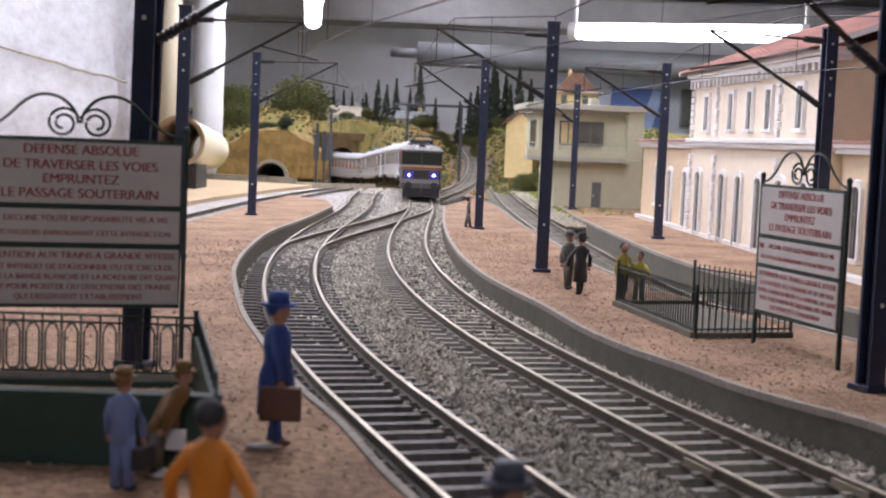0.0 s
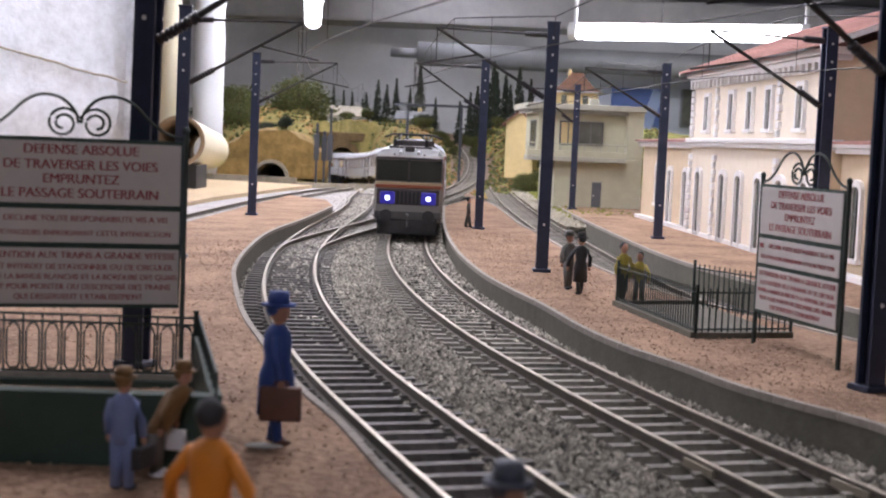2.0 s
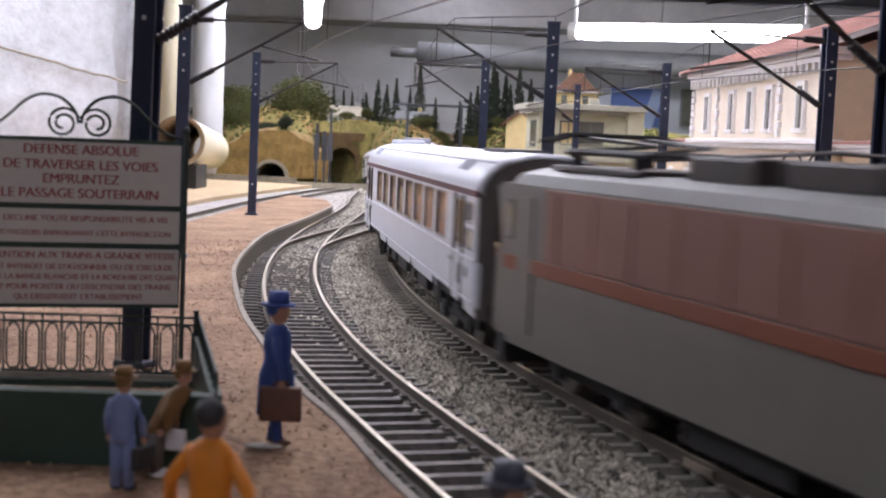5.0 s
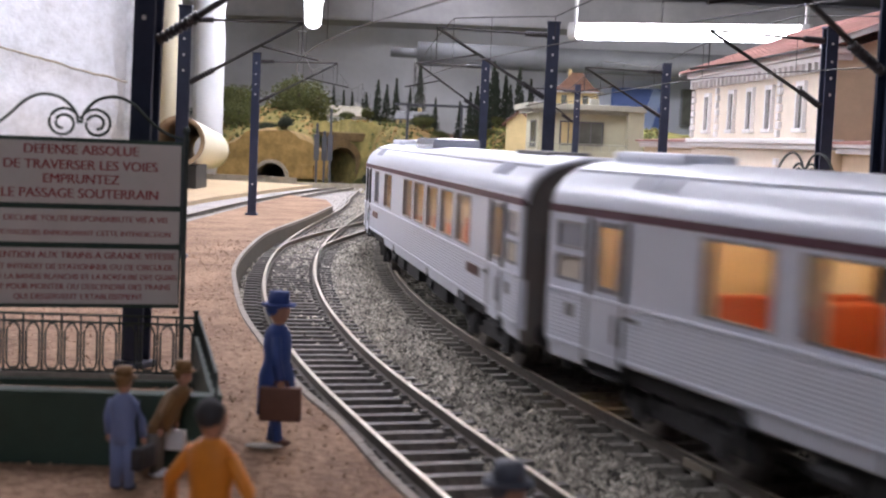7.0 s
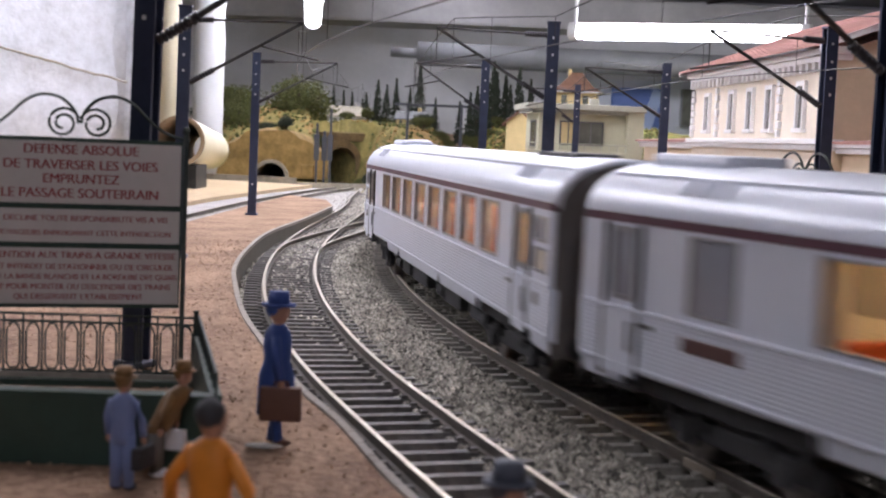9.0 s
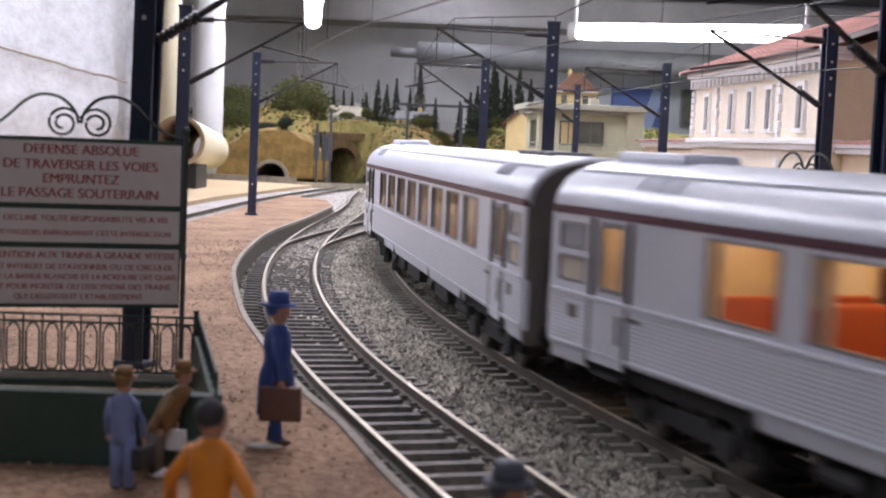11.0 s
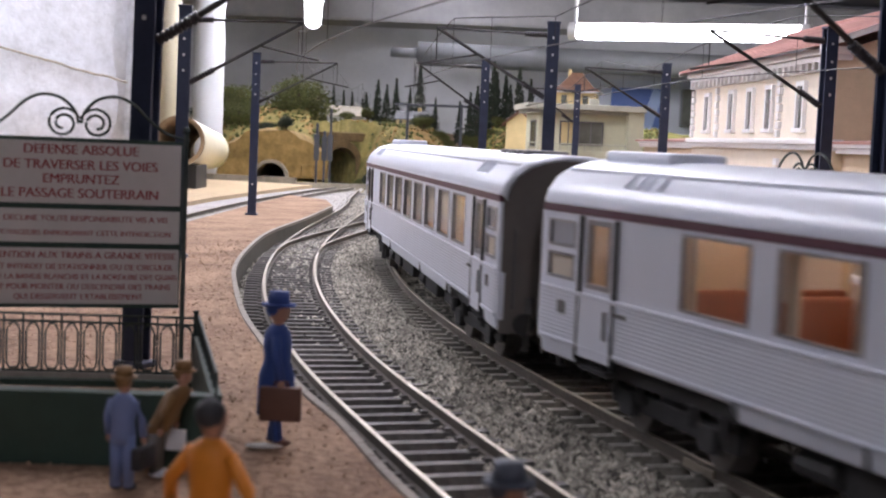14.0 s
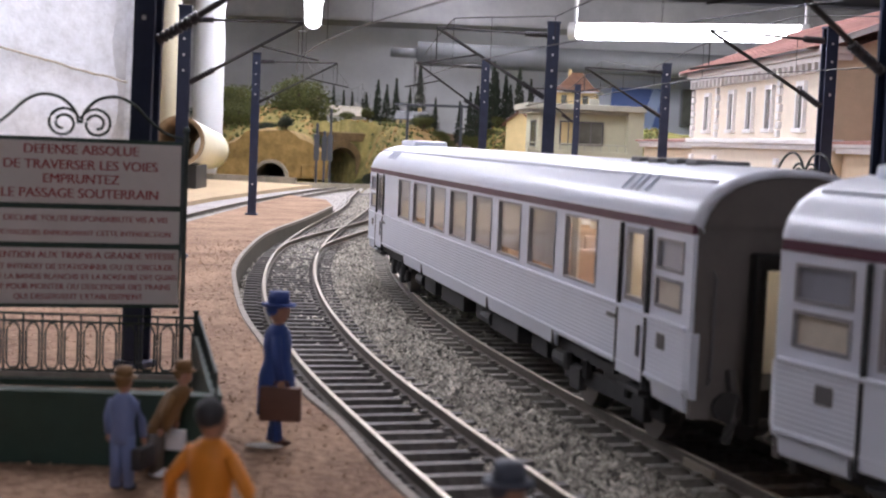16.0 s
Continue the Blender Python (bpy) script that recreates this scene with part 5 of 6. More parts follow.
def roof(owner, x0, x1, y0, y1, z, rise):
    """Gabled roof laid in overlapping strips of tiles."""
    ym = (y0 + y1) / 2
    n = 15
    for side in (0, 1):
        for k in range(n):
            t0, t1 = k / n, (k + 1.25) / n
            def P(t, lift):
                y = y0 + (ym - y0) * t if side == 0 else y1 + (ym - y1) * t
                return y, z + rise * t + lift
            bm = bmesh.new()
            (ya, za), (yb, zb) = P(t0, 1.0), P(min(t1, 1.0), 0.5)
            m = 60
            top = [Vector((x0 + (x1 - x0) * i / m, ya, za + (0.35 if i % 2 else 0))) for i in range(m + 1)]
            bot = [Vector((x0 + (x1 - x0) * i / m, yb, zb + (0.35 if i % 2 else 0))) for i in range(m + 1)]
            und = [Vector((x0 + (x1 - x0) * i / m, ya, za - 0.9)) for i in range(m + 1)]
            loft(bm, [und, top, bot], closed=False)
            part("tile_course", bm, M["tile"], owner)
    part("ridge", box(bmesh.new(), x0, x1, ym - 1.6, ym + 1.6, z + rise, z + rise + 2, bev=0.6), M["tile"], owner)
    for x in (x0 + 0.2, x1 - 2.2):
        for a, b in ((y0, ym), (y1, ym)):
            bm = loft(bmesh.new(), [[Vector((x, a, z - 1.6)), Vector((x + 2, a, z - 1.6)), Vector((x + 2, a, z + 0.9)), Vector((x, a, z + 0.9))], [Vector((x, b, z + rise - 1.6)), Vector((x + 2, b, z + rise - 1.6)), Vector((x + 2, b, z + rise + 0.9)), Vector((x, b, z + rise + 0.9))]])
            bmesh.ops.recalc_face_normals(bm, faces=bm.faces)
            part("barge_board", bm, M["white"], owner)


def signal_cabin():
    e = tagged(new("signal_cabin"), "pale olive flat-roofed signal cabin with a balcony", "building")
    e.matrix_basis = at(80, 1010, TOP - 0.6, 4)
    part("ground_floor", box(bmesh.new(), 0, 66, 0, 80, 0, 37, bev=0.5), M["cabin"], e)
    part("upper_floor", box(bmesh.new(), -12, 54, 8, 80, 37, 70, bev=0.5), M["cabin"], e)
    part("stair_tower", box(bmesh.new(), 54, 66, 0, 80, 37, 76, bev=0.5), M["cabin"], e)
    part("flat_roof", box(bmesh.new(), -22, 67, -3, 84, 72, 76.5, bev=0.6), M["cabin_trim"], e)
    part("soffit", box(bmesh.new(), -18, 63, 1, 82, 69.5, 72), M["cabin_trim"], e)
    part("balcony", box(bmesh.new(), -22, 52, -9, 8, 34, 37.5, bev=0.4), M["cabin_trim"], e)
    part("parapet", box(bmesh.new(), -22, 52, -9, -7.8, 37.5, 42, bev=0.3), M["cabin"], e)
    bm = bmesh.new()
    for k in range(13):
        cyl(bm, (-22 + k * 6.1, -8.4, 42), (-22 + k * 6.1, -8.4, 47), 0.35, 6)
    tube(bm, [(-22, -8.4, 47), (52, -8.4, 47)], 0.4, 6)
    part("railing", bm, M["cabin_trim"], e)
    for a, b, m in ((4, 17, "yellow"), (18, 37, "pane")):
        w = bmesh.new()
        for q in ((a, b, 46, 47), (a, b, 63, 64), (a, a + 1, 47, 63), (b - 1, b, 47, 63), ((a + b) / 2 - 0.4, (a + b) / 2 + 0.4, 47, 63)):
            box(w, q[0], q[1], 6.9, 8.4, q[2], q[3])
        f = part("window", w, M["frame_dark"], e)
        part("pane", box(bmesh.new(), a + 1, b - 1, 7.6, 8.2, 47, 63), M[m], f)
    w = bmesh.new()
    for q in ((20, 48, 44, 45), (20, 48, 63, 64), (20, 21, 45, 63), (47, 48, 45, 63)):
        box(w, -13, -11.5, q[0], q[1], q[2], q[3])
    f = part("window", w, M["frame_dark"], e)
    part("pane", box(bmesh.new(), -12.6, -11.9, 21, 47, 45, 63), M["pane"], f)
    d = part("door", box(bmesh.new(), 29, 36, -0.5, 0.8, 0.6, 19, bev=0.2), M["grey_door"], e)
    part("door_frame", box(bmesh.new(), 28.2, 36.8, -0.3, 0.6, 19, 20, bev=0.1), M["cabin_trim"], d)
    part("knob", cyl(bmesh.new(), (30.2, -1.2, 9), (30.2, -0.4, 9), 0.5, 8), M["fitting"], d)
    bm = box(bmesh.new(), 30, 37, 30, 38, 76.5, 82, bev=0.4)
    part("roof_vent", bm, M["cabin_trim"], e)


# ---- catenary ----
def mast(x, y, rz, reach, h=88.0, base=TOP, lean=0.0):
    """Steel mast with a row of holes, its cantilever pointing along local +x."""
    e = tagged(new("catenary_mast"), "dark blue-grey perforated catenary mast with cantilever", "mast", group="catenary masts")
    e.matrix_basis = pose(x * U, y * U, (base - 0.2) * U, 0, lean, 0) @ pose(0, 0, 0, 0, 0, rz)
    w = 2.1
    bm = bmesh.new()
    sec = [(-w, -1.9), (w, -1.9), (w, -1.2), (0.5, -1.2), (0.5, 1.2), (w, 1.2), (w, 1.9), (-w, 1.9), (-w, 1.2), (-0.5, 1.2), (-0.5, -1.2), (-w, -1.2)]
    loft(bm, [[Vector((a, b, z)) for a, b in sec] for z in (0, h)])
    bmesh.ops.recalc_face_normals(bm, faces=bm.faces)
    part("post", bm, M["mast"], e)
    for z in (17.0, h - 22, h - 16.5, h - 11, h - 5):
        bm = bmesh.new()
        cyl(bm, (0, -2.0, z), (0, 2.0, z), 0.5, 8)
        part("bolt", bm, M["fitting"], e)
    part("foot", box(bmesh.new(), -3.2, 3.2, -3.0, 3.0, 0, 1.2, bev=0.3), M["mast"], e)
    part("cap", box(bmesh.new(), -w - 0.3, w + 0.3, -2.1, 2.1, h, h + 0.8, bev=0.2), M["mast"], e)
    zt = h - 4
    bm = bmesh.new()
    tube(bm, [(w, 0, zt), (reach, 0, zt + 1.0)], 0.45, 6)
    tube(bm, [(w, 0, zt - 22), (reach, 0, zt + 0.8)], 0.6, 6)
    tube(bm, [(reach * 0.62, 0, zt - 7.8), (reach * 1.15, 0, zt - 12.0)], 0.4, 6)
    tube(bm, [(reach, 0, zt + 1), (reach, 0, zt - 11)], 0.22, 5)
    part("cantilever", bm, M["wire"], e)
    for p, q in (((w, 0, zt), (w + 8, 0, zt + 0.2)), ((w, 0, zt - 22), (w + 8.5, 0, zt - 17))):
        bm = bmesh.new()
        P, Q = Vector(p), Vector(q)
        rs = []
        for k in range(9):
            for f, r in ((0.0, 0.85), (0.02, 1.15), (0.06, 1.15), (0.08, 0.85)):
                rs.append(ring(P + (Q - P) * (k / 9 + f), Q - P, r, 10))
        loft(bm, rs)
        part("insulator", bm, M["insul"], e, "dark ribbed insulator")
    return e


def wires():
    for L, s0, s1, name in ((LINE_B, S0 + 150, S0 + 2300, "overhead_wire"), (LINE_A, 30, LINE_A.length - 40, "overhead_wire"), (LINE_C, 200, LINE_C.length - 20, "overhead_wire")):
        bm = bmesh.new()
        pts, hi = [], []
        s = s0
        k = 0
        while s < s1:
            x, y = L.at(s)
            pts.append((x, y, 68.5 + TOP))
            hi.append((x, y, 84 + TOP - 9 * (1 - abs((s - s0) % 240 - 120) / 120.0)))
            s += 20
        tube(bm, pts, 0.16, 4)
        tube(bm, hi, 0.16, 4)
        for i in range(0, len(pts), 3):
            tube(bm, [pts[i], hi[i]], 0.1, 3)
        tagged(part(name, bm, M["wire"]), "thin tarnished overhead contact wire with droppers", "wire")


# ---- platform furniture ----
def lettering(owner, text, x, z, size, mat="red"):
    cu = bpy.data.curves.new("lettering", "FONT")
    cu.body = text
    cu.align_x, cu.align_y = "CENTER", "CENTER"
    cu.size = size * U
    cu.extrude = 0.00004
    tmp = bpy.data.objects.new("lettering", cu)
    scene.collection.objects.link(tmp)
    me = bpy.data.meshes.new_from_object(tmp.evaluated_get(bpy.context.evaluated_depsgraph_get()))
    bpy.data.objects.remove(tmp)
    # heavier strokes: the same letters laid twice, a hair apart
    bm = bmesh.new()
    for dx in (-1, 1):
        me.transform(Matrix.Translation((dx * 0.028 * size * U, 0, 0.00001 * dx)))
        bm.from_mesh(me)
        me.transform(Matrix.Translation((-dx * 0.028 * size * U, 0, -0.00001 * dx)))
    bm.to_mesh(me)
    bm.free()
    me.materials.clear()
    me.materials.append(M[mat])
    o = new("lettering", me)
    o.parent = owner
    o.matrix_basis = at(x, -0.75, z, 0, 90)
    return o


def notice_board(m, label):
    """A three-panel platform notice on two posts with a scrolled iron top; it faces local -y."""
    e = tagged(new("notice_board"), label, "sign", group="platform notices")
    e.matrix_basis = m
    W, Z0, Z1 = 18.3, 12.4, 43.0
    for s in (-1, 1):
        p = part("post", box(bmesh.new(), s * (W + 0.6) - 0.42, s * (W + 0.6) + 0.42, -0.42, 0.42, 0.4, 44.5, bev=0.12), M["iron"], e)
        part("finial", blob(bmesh.new(), (s * (W + 0.6), 0, 45.0), 0.7, 0.7, 0.8, u=8, v=5), M["iron"], p)
    bm = box(bmesh.new(), -W, W, -0.45, 0.45, Z0, Z1)
    part("backing", bm, M["green"], e, "dark green backing board")
    for a, b in ((Z0 + 0.7, 23.2), (24.2, 30.2), (31.2, Z1 - 0.7)):
        part("panel", box(bmesh.new(), -W + 0.5, W - 0.3, -0.72, -0.4, a, b, bev=0.1), M["board"], e, "grey-white notice panel")
    for t, z, s in (("DEFENSE ABSOLUE", 40.8, 2.38), ("DE TRAVERSER LES VOIES", 38.1, 2.38), ("EMPRUNTEZ", 35.6, 2.38), ("LE PASSAGE SOUTERRAIN", 33.0, 2.38),
                    ("ATTENTION AUX TRAINS A GRANDE VITESSE", 21.9, 1.66), ("IL EST INTERDIT DE STATIONNER OU DE CIRCULER", 19.8, 1.42),
                    ("ENTRE LA BANDE BLANCHE ET LA BORDURE DES QUAIS", 18.0, 1.36), ("SAUF POUR MONTER OU DESCENDRE DES TRAINS", 16.2, 1.42), ("QUI DESSERVENT L'ETABLISSEMENT", 14.4, 1.42)):
        lettering(e, t, 0.4, z, s)
    lettering(e, "DECLINE TOUTE RESPONSABILITE VIS A VIS", 1.5, 28.5, 1.48)
    lettering(e, "DES VOYAGEURS ENFREIGNANT CETTE INTERDICTION", 0.0, 25.9, 1.32)
    # words that cannot be read
    part("text_bar", box(bmesh.new(), -17.2, -15.4, -0.82, -0.7, 28.0, 29.0), M["red"], e)
    # scrollwork
    bm = bmesh.new()
    for s in (-1, 1):
        pts = []
        for k in range(26):
            a = k / 25
            th = -0.5 * math.pi + a * 3.4 * math.pi
            rr = 1.0 + 2.0 * a
            pts.append((s * (2.9 + rr * math.cos(th) * 0.98), 0, 45.6 + rr * math.sin(th) * 0.95))
        tube(bm, pts, 0.28, 5)
        arc = [(0.2, 45.6), (0.9, 47.8), (3.2, 50.0), (6.5, 50.6), (9.5, 49.3), (12.5, 46.4), (15.5, 44.3), (19.5, 43.2)]
        tube(bm, [(s * x, 0, z) for x, z in spline(arc, 4)], 0.3, 5)
    part("scrollwork", bm, M["iron"], e, "curled black iron scrollwork")
    return e


def fence_run(owner, p, q, z, h, pitch, hooped=False):
    """One side of a railing: every bar is its own part."""
    P, Q = Vector((*p, 0)), Vector((*q, 0))
    d = Q - P
    n = max(2, int(d.length / pitch))
    bm = bmesh.new()
    for zz in (z + h * 0.08, z + h * 0.93) if not hooped else (z + h * 0.08, z + h * 0.88, z + h * 1.0):
        tube(bm, [(P.x, P.y, zz), (Q.x, Q.y, zz)], 0.22, 5)
    part("rail", bm, M["iron"], owner)
    bar = None
    for k in range(n):
        c = P + d * (k / n)
        if bar is None:
            bm = bmesh.new()
            tube(bm, [(0, 0, 0), (0, 0, h * (0.98 if hooped else 1.04))], 0.2, 5)
            if hooped:
                w = d.length / n
                t = d.normalized()
                hoop = [(t.x * w * u, t.y * w * u, v) for u, v in ((0.16, h * 0.2), (0.16, h * 0.72), (0.3, h * 0.82), (0.5, h * 0.86), (0.7, h * 0.82), (0.84, h * 0.72), (0.84, h * 0.2), (0.7, h * 0.12), (0.3, h * 0.12), (0.16, h * 0.2))]
                tube(bm, hoop, 0.2, 4)
            bar = part("bar", bm, M["iron"], owner)
            bar.matrix_basis = at(c.x, c.y, z)
        else:
            again(bar, at(c.x, c.y, z), owner)
    for c in (P, Q):
        part("end_post", tube(bmesh.new(), [(c.x, c.y, z), (c.x, c.y, z + h * 1.12)], 0.45, 6), M["iron"], owner)


def stair_left():
    """Parapet of the underpass stairs next to the viewer."""
    e = tagged(new("underpass_parapet"), "dark green stair parapet with hooped iron railing", "railing")
    a, b = (-140, 231), (-43.5, 240)
    fence_run(e, a, b, TOP + 0.9, 11.0, 3.3, True)
    part("base_rail", prism(bmesh.new(), [(a[0], a[1] - 0.8), (b[0], b[1] - 0.8), (b[0], b[1] + 0.8), (a[0], a[1] + 0.8)], TOP + 0.7, TOP + 1.6), M["kerb"], e, "pale stone base strip")
    w = bmesh.new()
    prism(w, [(a[0], a[1] - 3.0), (b[0], b[1] - 3.0), (b[0], b[1] + 1.2), (a[0], a[1] + 1.2)], TOP - 1, TOP + 0.7)
    part("kerb_wall", w, M["green"], e)
    part("front_wall", prism(bmesh.new(), [(-140, 176.5), (-31, 180.5), (-31, 182.5), (-140, 178.5)], TOP - 1, TOP + 8.9), M["green"], e, "dark green front wall")
    part("coping", prism(bmesh.new(), [(-140, 176), (-30.4, 180), (-30.4, 183), (-140, 179)], TOP + 8.9, TOP + 9.7), M["green"], e)
    bm = bmesh.new()
    loft(bm, [[Vector((-43.0 + k, 240, TOP - 1)), Vector((-29.8 + k, 181, TOP - 1)), Vector((-29.8 + k, 181, TOP + 9.7)), Vector((-43.0 + k, 240, TOP + 8.6))] for k in (-0.8, 0.8)])
    bmesh.ops.recalc_face_normals(bm, faces=bm.faces)
    part("side_wall", bm, M["green"], e, "dark green side wall")
    P, Q = Vector((-43.0, 240, TOP + 8.6)), Vector((-29.8, 181, TOP + 9.7))
    part("rail", tube(bmesh.new(), [P + Vector((0, 0, 3.6)), Q + Vector((0, 0, 3.0))], 0.25, 5), M["iron"], e)
    for k in range(10):
        c = P + (Q - P) * (k / 9)
        part("bar", tube(bmesh.new(), [c - Vector((0, 0, 0.5)), c + Vector((0, 0, 3.6 - 0.06 * k))], 0.22, 5), M["iron"], e)


def stair_right():
    e = tagged(new("underpass_railing"), "green-black iron railing round underpass stairs on a low kerb", "railing")
    A, B, C, D = (51, 391), (62.5, 329), (88, 338), (79, 402)
    for p, q in ((A, B), (B, C), (A, D)):
        d = (Vector((*q, 0)) - Vector((*p, 0))).normalized()
        n = Vector((-d.y, d.x)) * 1.3
        bm = prism(bmesh.new(), [(p[0] - n.x, p[1] - n.y), (q[0] - n.x, q[1] - n.y), (q[0] + n.x, q[1] + n.y), (p[0] + n.x, p[1] + n.y)], TOP - 1, TOP + 1.1)
        bmesh.ops.recalc_face_normals(bm, faces=bm.faces)
        part("kerb", bm, M["wall_grey"], e)
    fence_run(e, A, B, TOP + 1.0, 10.6, 1.8)
    fence_run(e, B, C, TOP + 1.0, 10.6, 1.8)
    fence_run(e, (74, 396), (88, 372), TOP, 12.0, 2.0)
    bm = prism(bmesh.new(), [(53, 389), (63.5, 332), (87, 340), (78, 398)], TOP - 1, TOP + 0.2)
    part("stair_floor", bm, M["wall_grey"], e)


def figure(name, x, y, rz, h, coat, legs, hat=None, case=None, lean=0.0, arms=0.3, label="", skirt=False, seat=False, z=TOP, armside=1, case_h=3.7, bulk=1.0, stride=0.0):
    """A painted miniature figure as one plain mesh."""
    k = h / 20.0
    bm = bmesh.new()
    V = lambda a, b, c: (a * k, b * k, c * k)
    o = 2.6 if seat else 0.0
    for s in (-1, 1):
        if skirt:
            break
        cyl(bm, V(s * 1.15, (0.1 + stride) * s, 0.6), V(s * 1.0, 0, 9.6), 0.95 * k, 8, 1, 1.35 * k)
        blob(bm, V(s * 1.2, -0.7 + stride * s, 0.5), 0.95 * k, 1.7 * k, 0.6 * k, 4, 8, 5)
    rings = [(2.0 if not skirt else 2.7, 1.6 if not skirt else 2.35, 8.0 if not skirt else 4.2), (2.2 if not skirt else 2.5, 1.7 if not skirt else 2.2, 9.6), (2.0, 1.6, 11.6), (2.4, 1.75, 13.8), (2.35, 1.6, 15.4), (1.6, 1.2, 16.2), (0.8, 0.8, 16.7)]
    if skirt:
        for s in (-1, 1):
            cyl(bm, V(s * 0.9, stride * s, 0.4), V(s * 0.9, 0, 5), 0.75 * k, 7, 1)
            blob(bm, V(s * 1.0, -0.5 + stride * s, 0.4), 0.8 * k, 1.4 * k, 0.5 * k, 4, 8, 5)
    loft(bm, [[Vector((a * (0.5 + 0.5 * bulk) * k * math.cos(2 * math.pi * i / 12), (b * bulk * math.sin(2 * math.pi * i / 12) - lean * (c - 8) * 0.2) * k, c * k)) for i in range(12)] for a, b, c in rings], mi=0)
    hy = -lean * 9 * 0.2
    cyl(bm, V(0, hy, 16.2), V(0, hy, 17.4), 0.75 * k, 8, 2)
    blob(bm, V(0, hy - 0.1, 18.4), 1.3 * k, 1.5 * k, 1.75 * k, 2, 10, 7)
    blob(bm, V(0, hy + 0.35, 18.9), 1.4 * k, 1.45 * k, 1.55 * k, 3, 10, 7)
    if hat:
        cyl(bm, V(0, hy, 19.2), V(0, hy, 19.55), 2.35 * k, 14, 3)
        cyl(bm, V(0, hy, 19.5), V(0, hy, 21.2), 1.55 * k, 12, 3, 1.35 * k)
    for s in (-1, 1):
        out = arms * (1.4 if s == armside else 0.8)
        tube(bm, [V(s * 2.2, -lean * 1.4, 15.3), V(s * (2.9 + out), -0.3 - lean * 0.8, 12.2), V(s * (2.8 + out * 1.3), -0.9 - lean * 0.4, 9.4)], 0.72 * k, 7, 0)
        blob(bm, V(s * (2.8 + out * 1.3), -1.0 - lean * 0.4, 8.6), 0.6 * k, 0.6 * k, 0.8 * k, 2, 7, 5)
    if case:
        s = armside
        cx, cy = s * (2.8 + arms * 1.82), -1.0
        box(bm, (cx - 0.9) * k, (cx + 0.9) * k, (cy - 2.8) * k, (cy + 2.8) * k, 3.9 * k, (3.9 + case_h) * k, 4, 0.25 * k)
        tube(bm, [V(cx, cy - 1, 3.8 + case_h), V(cx, cy - 0.8, 4.6 + case_h), V(cx, cy + 0.8, 4.6 + case_h), V(cx, cy + 1, 3.8 + case_h)], 0.2 * k, 5, 4)
    ob = part(name, bm, [M[coat], M[legs], M["flesh"], M[hat or "coat_black"], M[case or "coat_black"]], smooth=True)
    ob.matrix_basis = at(x, y, z, rz)
    return tagged(ob, label, "figurine", group="platform figurines")


def figures():
    figure("figurine", -23.5, 196, 90, 21.2, "coat_blue", "coat_blue", "coat_blue", "case", arms=0.1, label="painted figurine in blue coat and hat with brown case", skirt=True, armside=-1, case_h=4.6, bulk=1.12, stride=0.5)
    bm = blob(bmesh.new(), (-24.8, 194.2, TOP + 0.05), 2.9, 1.6, 0.3, u=14, v=5)
    tagged(part("glue_spot", bm, M["glue"], smooth=True), "shiny dried glue spot under a figurine on the platform", "glue spot")
    figure("figurine", -39.0, 167, 165, 14.8, "shirt_blue", "shirt_blue", "coat_brown", "coat_black", arms=0.3, label="painted figurine in pale blue overalls with dark bag", armside=-1)
    figure("figurine", -36.4, 175.0, 80, 14.6, "coat_brown", "coat_grey", "coat_brown", "fitting", lean=2.6, arms=0.7, bulk=1.35, label="painted figurine in brown coat stooping by the parapet")
    figure("figurine", -20.7, 124, 150, 20.4, "shirt_orange", "coat_grey", None, "coat_black", arms=1.5, label="painted figurine in orange pullover with a dark bag", armside=1)
    figure("figurine", 6.1, 108, 80, 18.6, "coat_grey", "coat_brown", "coat_slate", None, label="painted figurine with slate-blue cap near the platform rim")
    figure("figurine", 40.0, 428, 20, 17.6, "coat_grey", "coat_grey", "coat_grey", None, label="painted figurine in grey coat on the island platform", stride=1.6, bulk=0.9)
    figure("figurine", 42.4, 414, 200, 18.0, "coat_black", "coat_black", "coat_black", None, arms=0.9, skirt=True, stride=1.4, bulk=0.9, label="painted figurine in long black coat on the island platform")
    figure("figurine", 53.4, 399, 30, 17.2, "shirt_yellow", "coat_black", None, None, label="painted figurine in mustard top by the railing", arms=0.4, bulk=0.75, stride=0.9)
    figure("figurine", 58.0, 397, 330, 14.8, "shirt_yellow", "coat_grey", None, None, label="short painted figurine in mustard top by the railing", arms=0.9, bulk=0.75, stride=1.2)
    figure("figurine", 12.6, 713, 90, 15.6, "coat_grey", "coat_grey", None, None, label="painted figurine in grey beside a mast", stride=1.5, bulk=0.8)


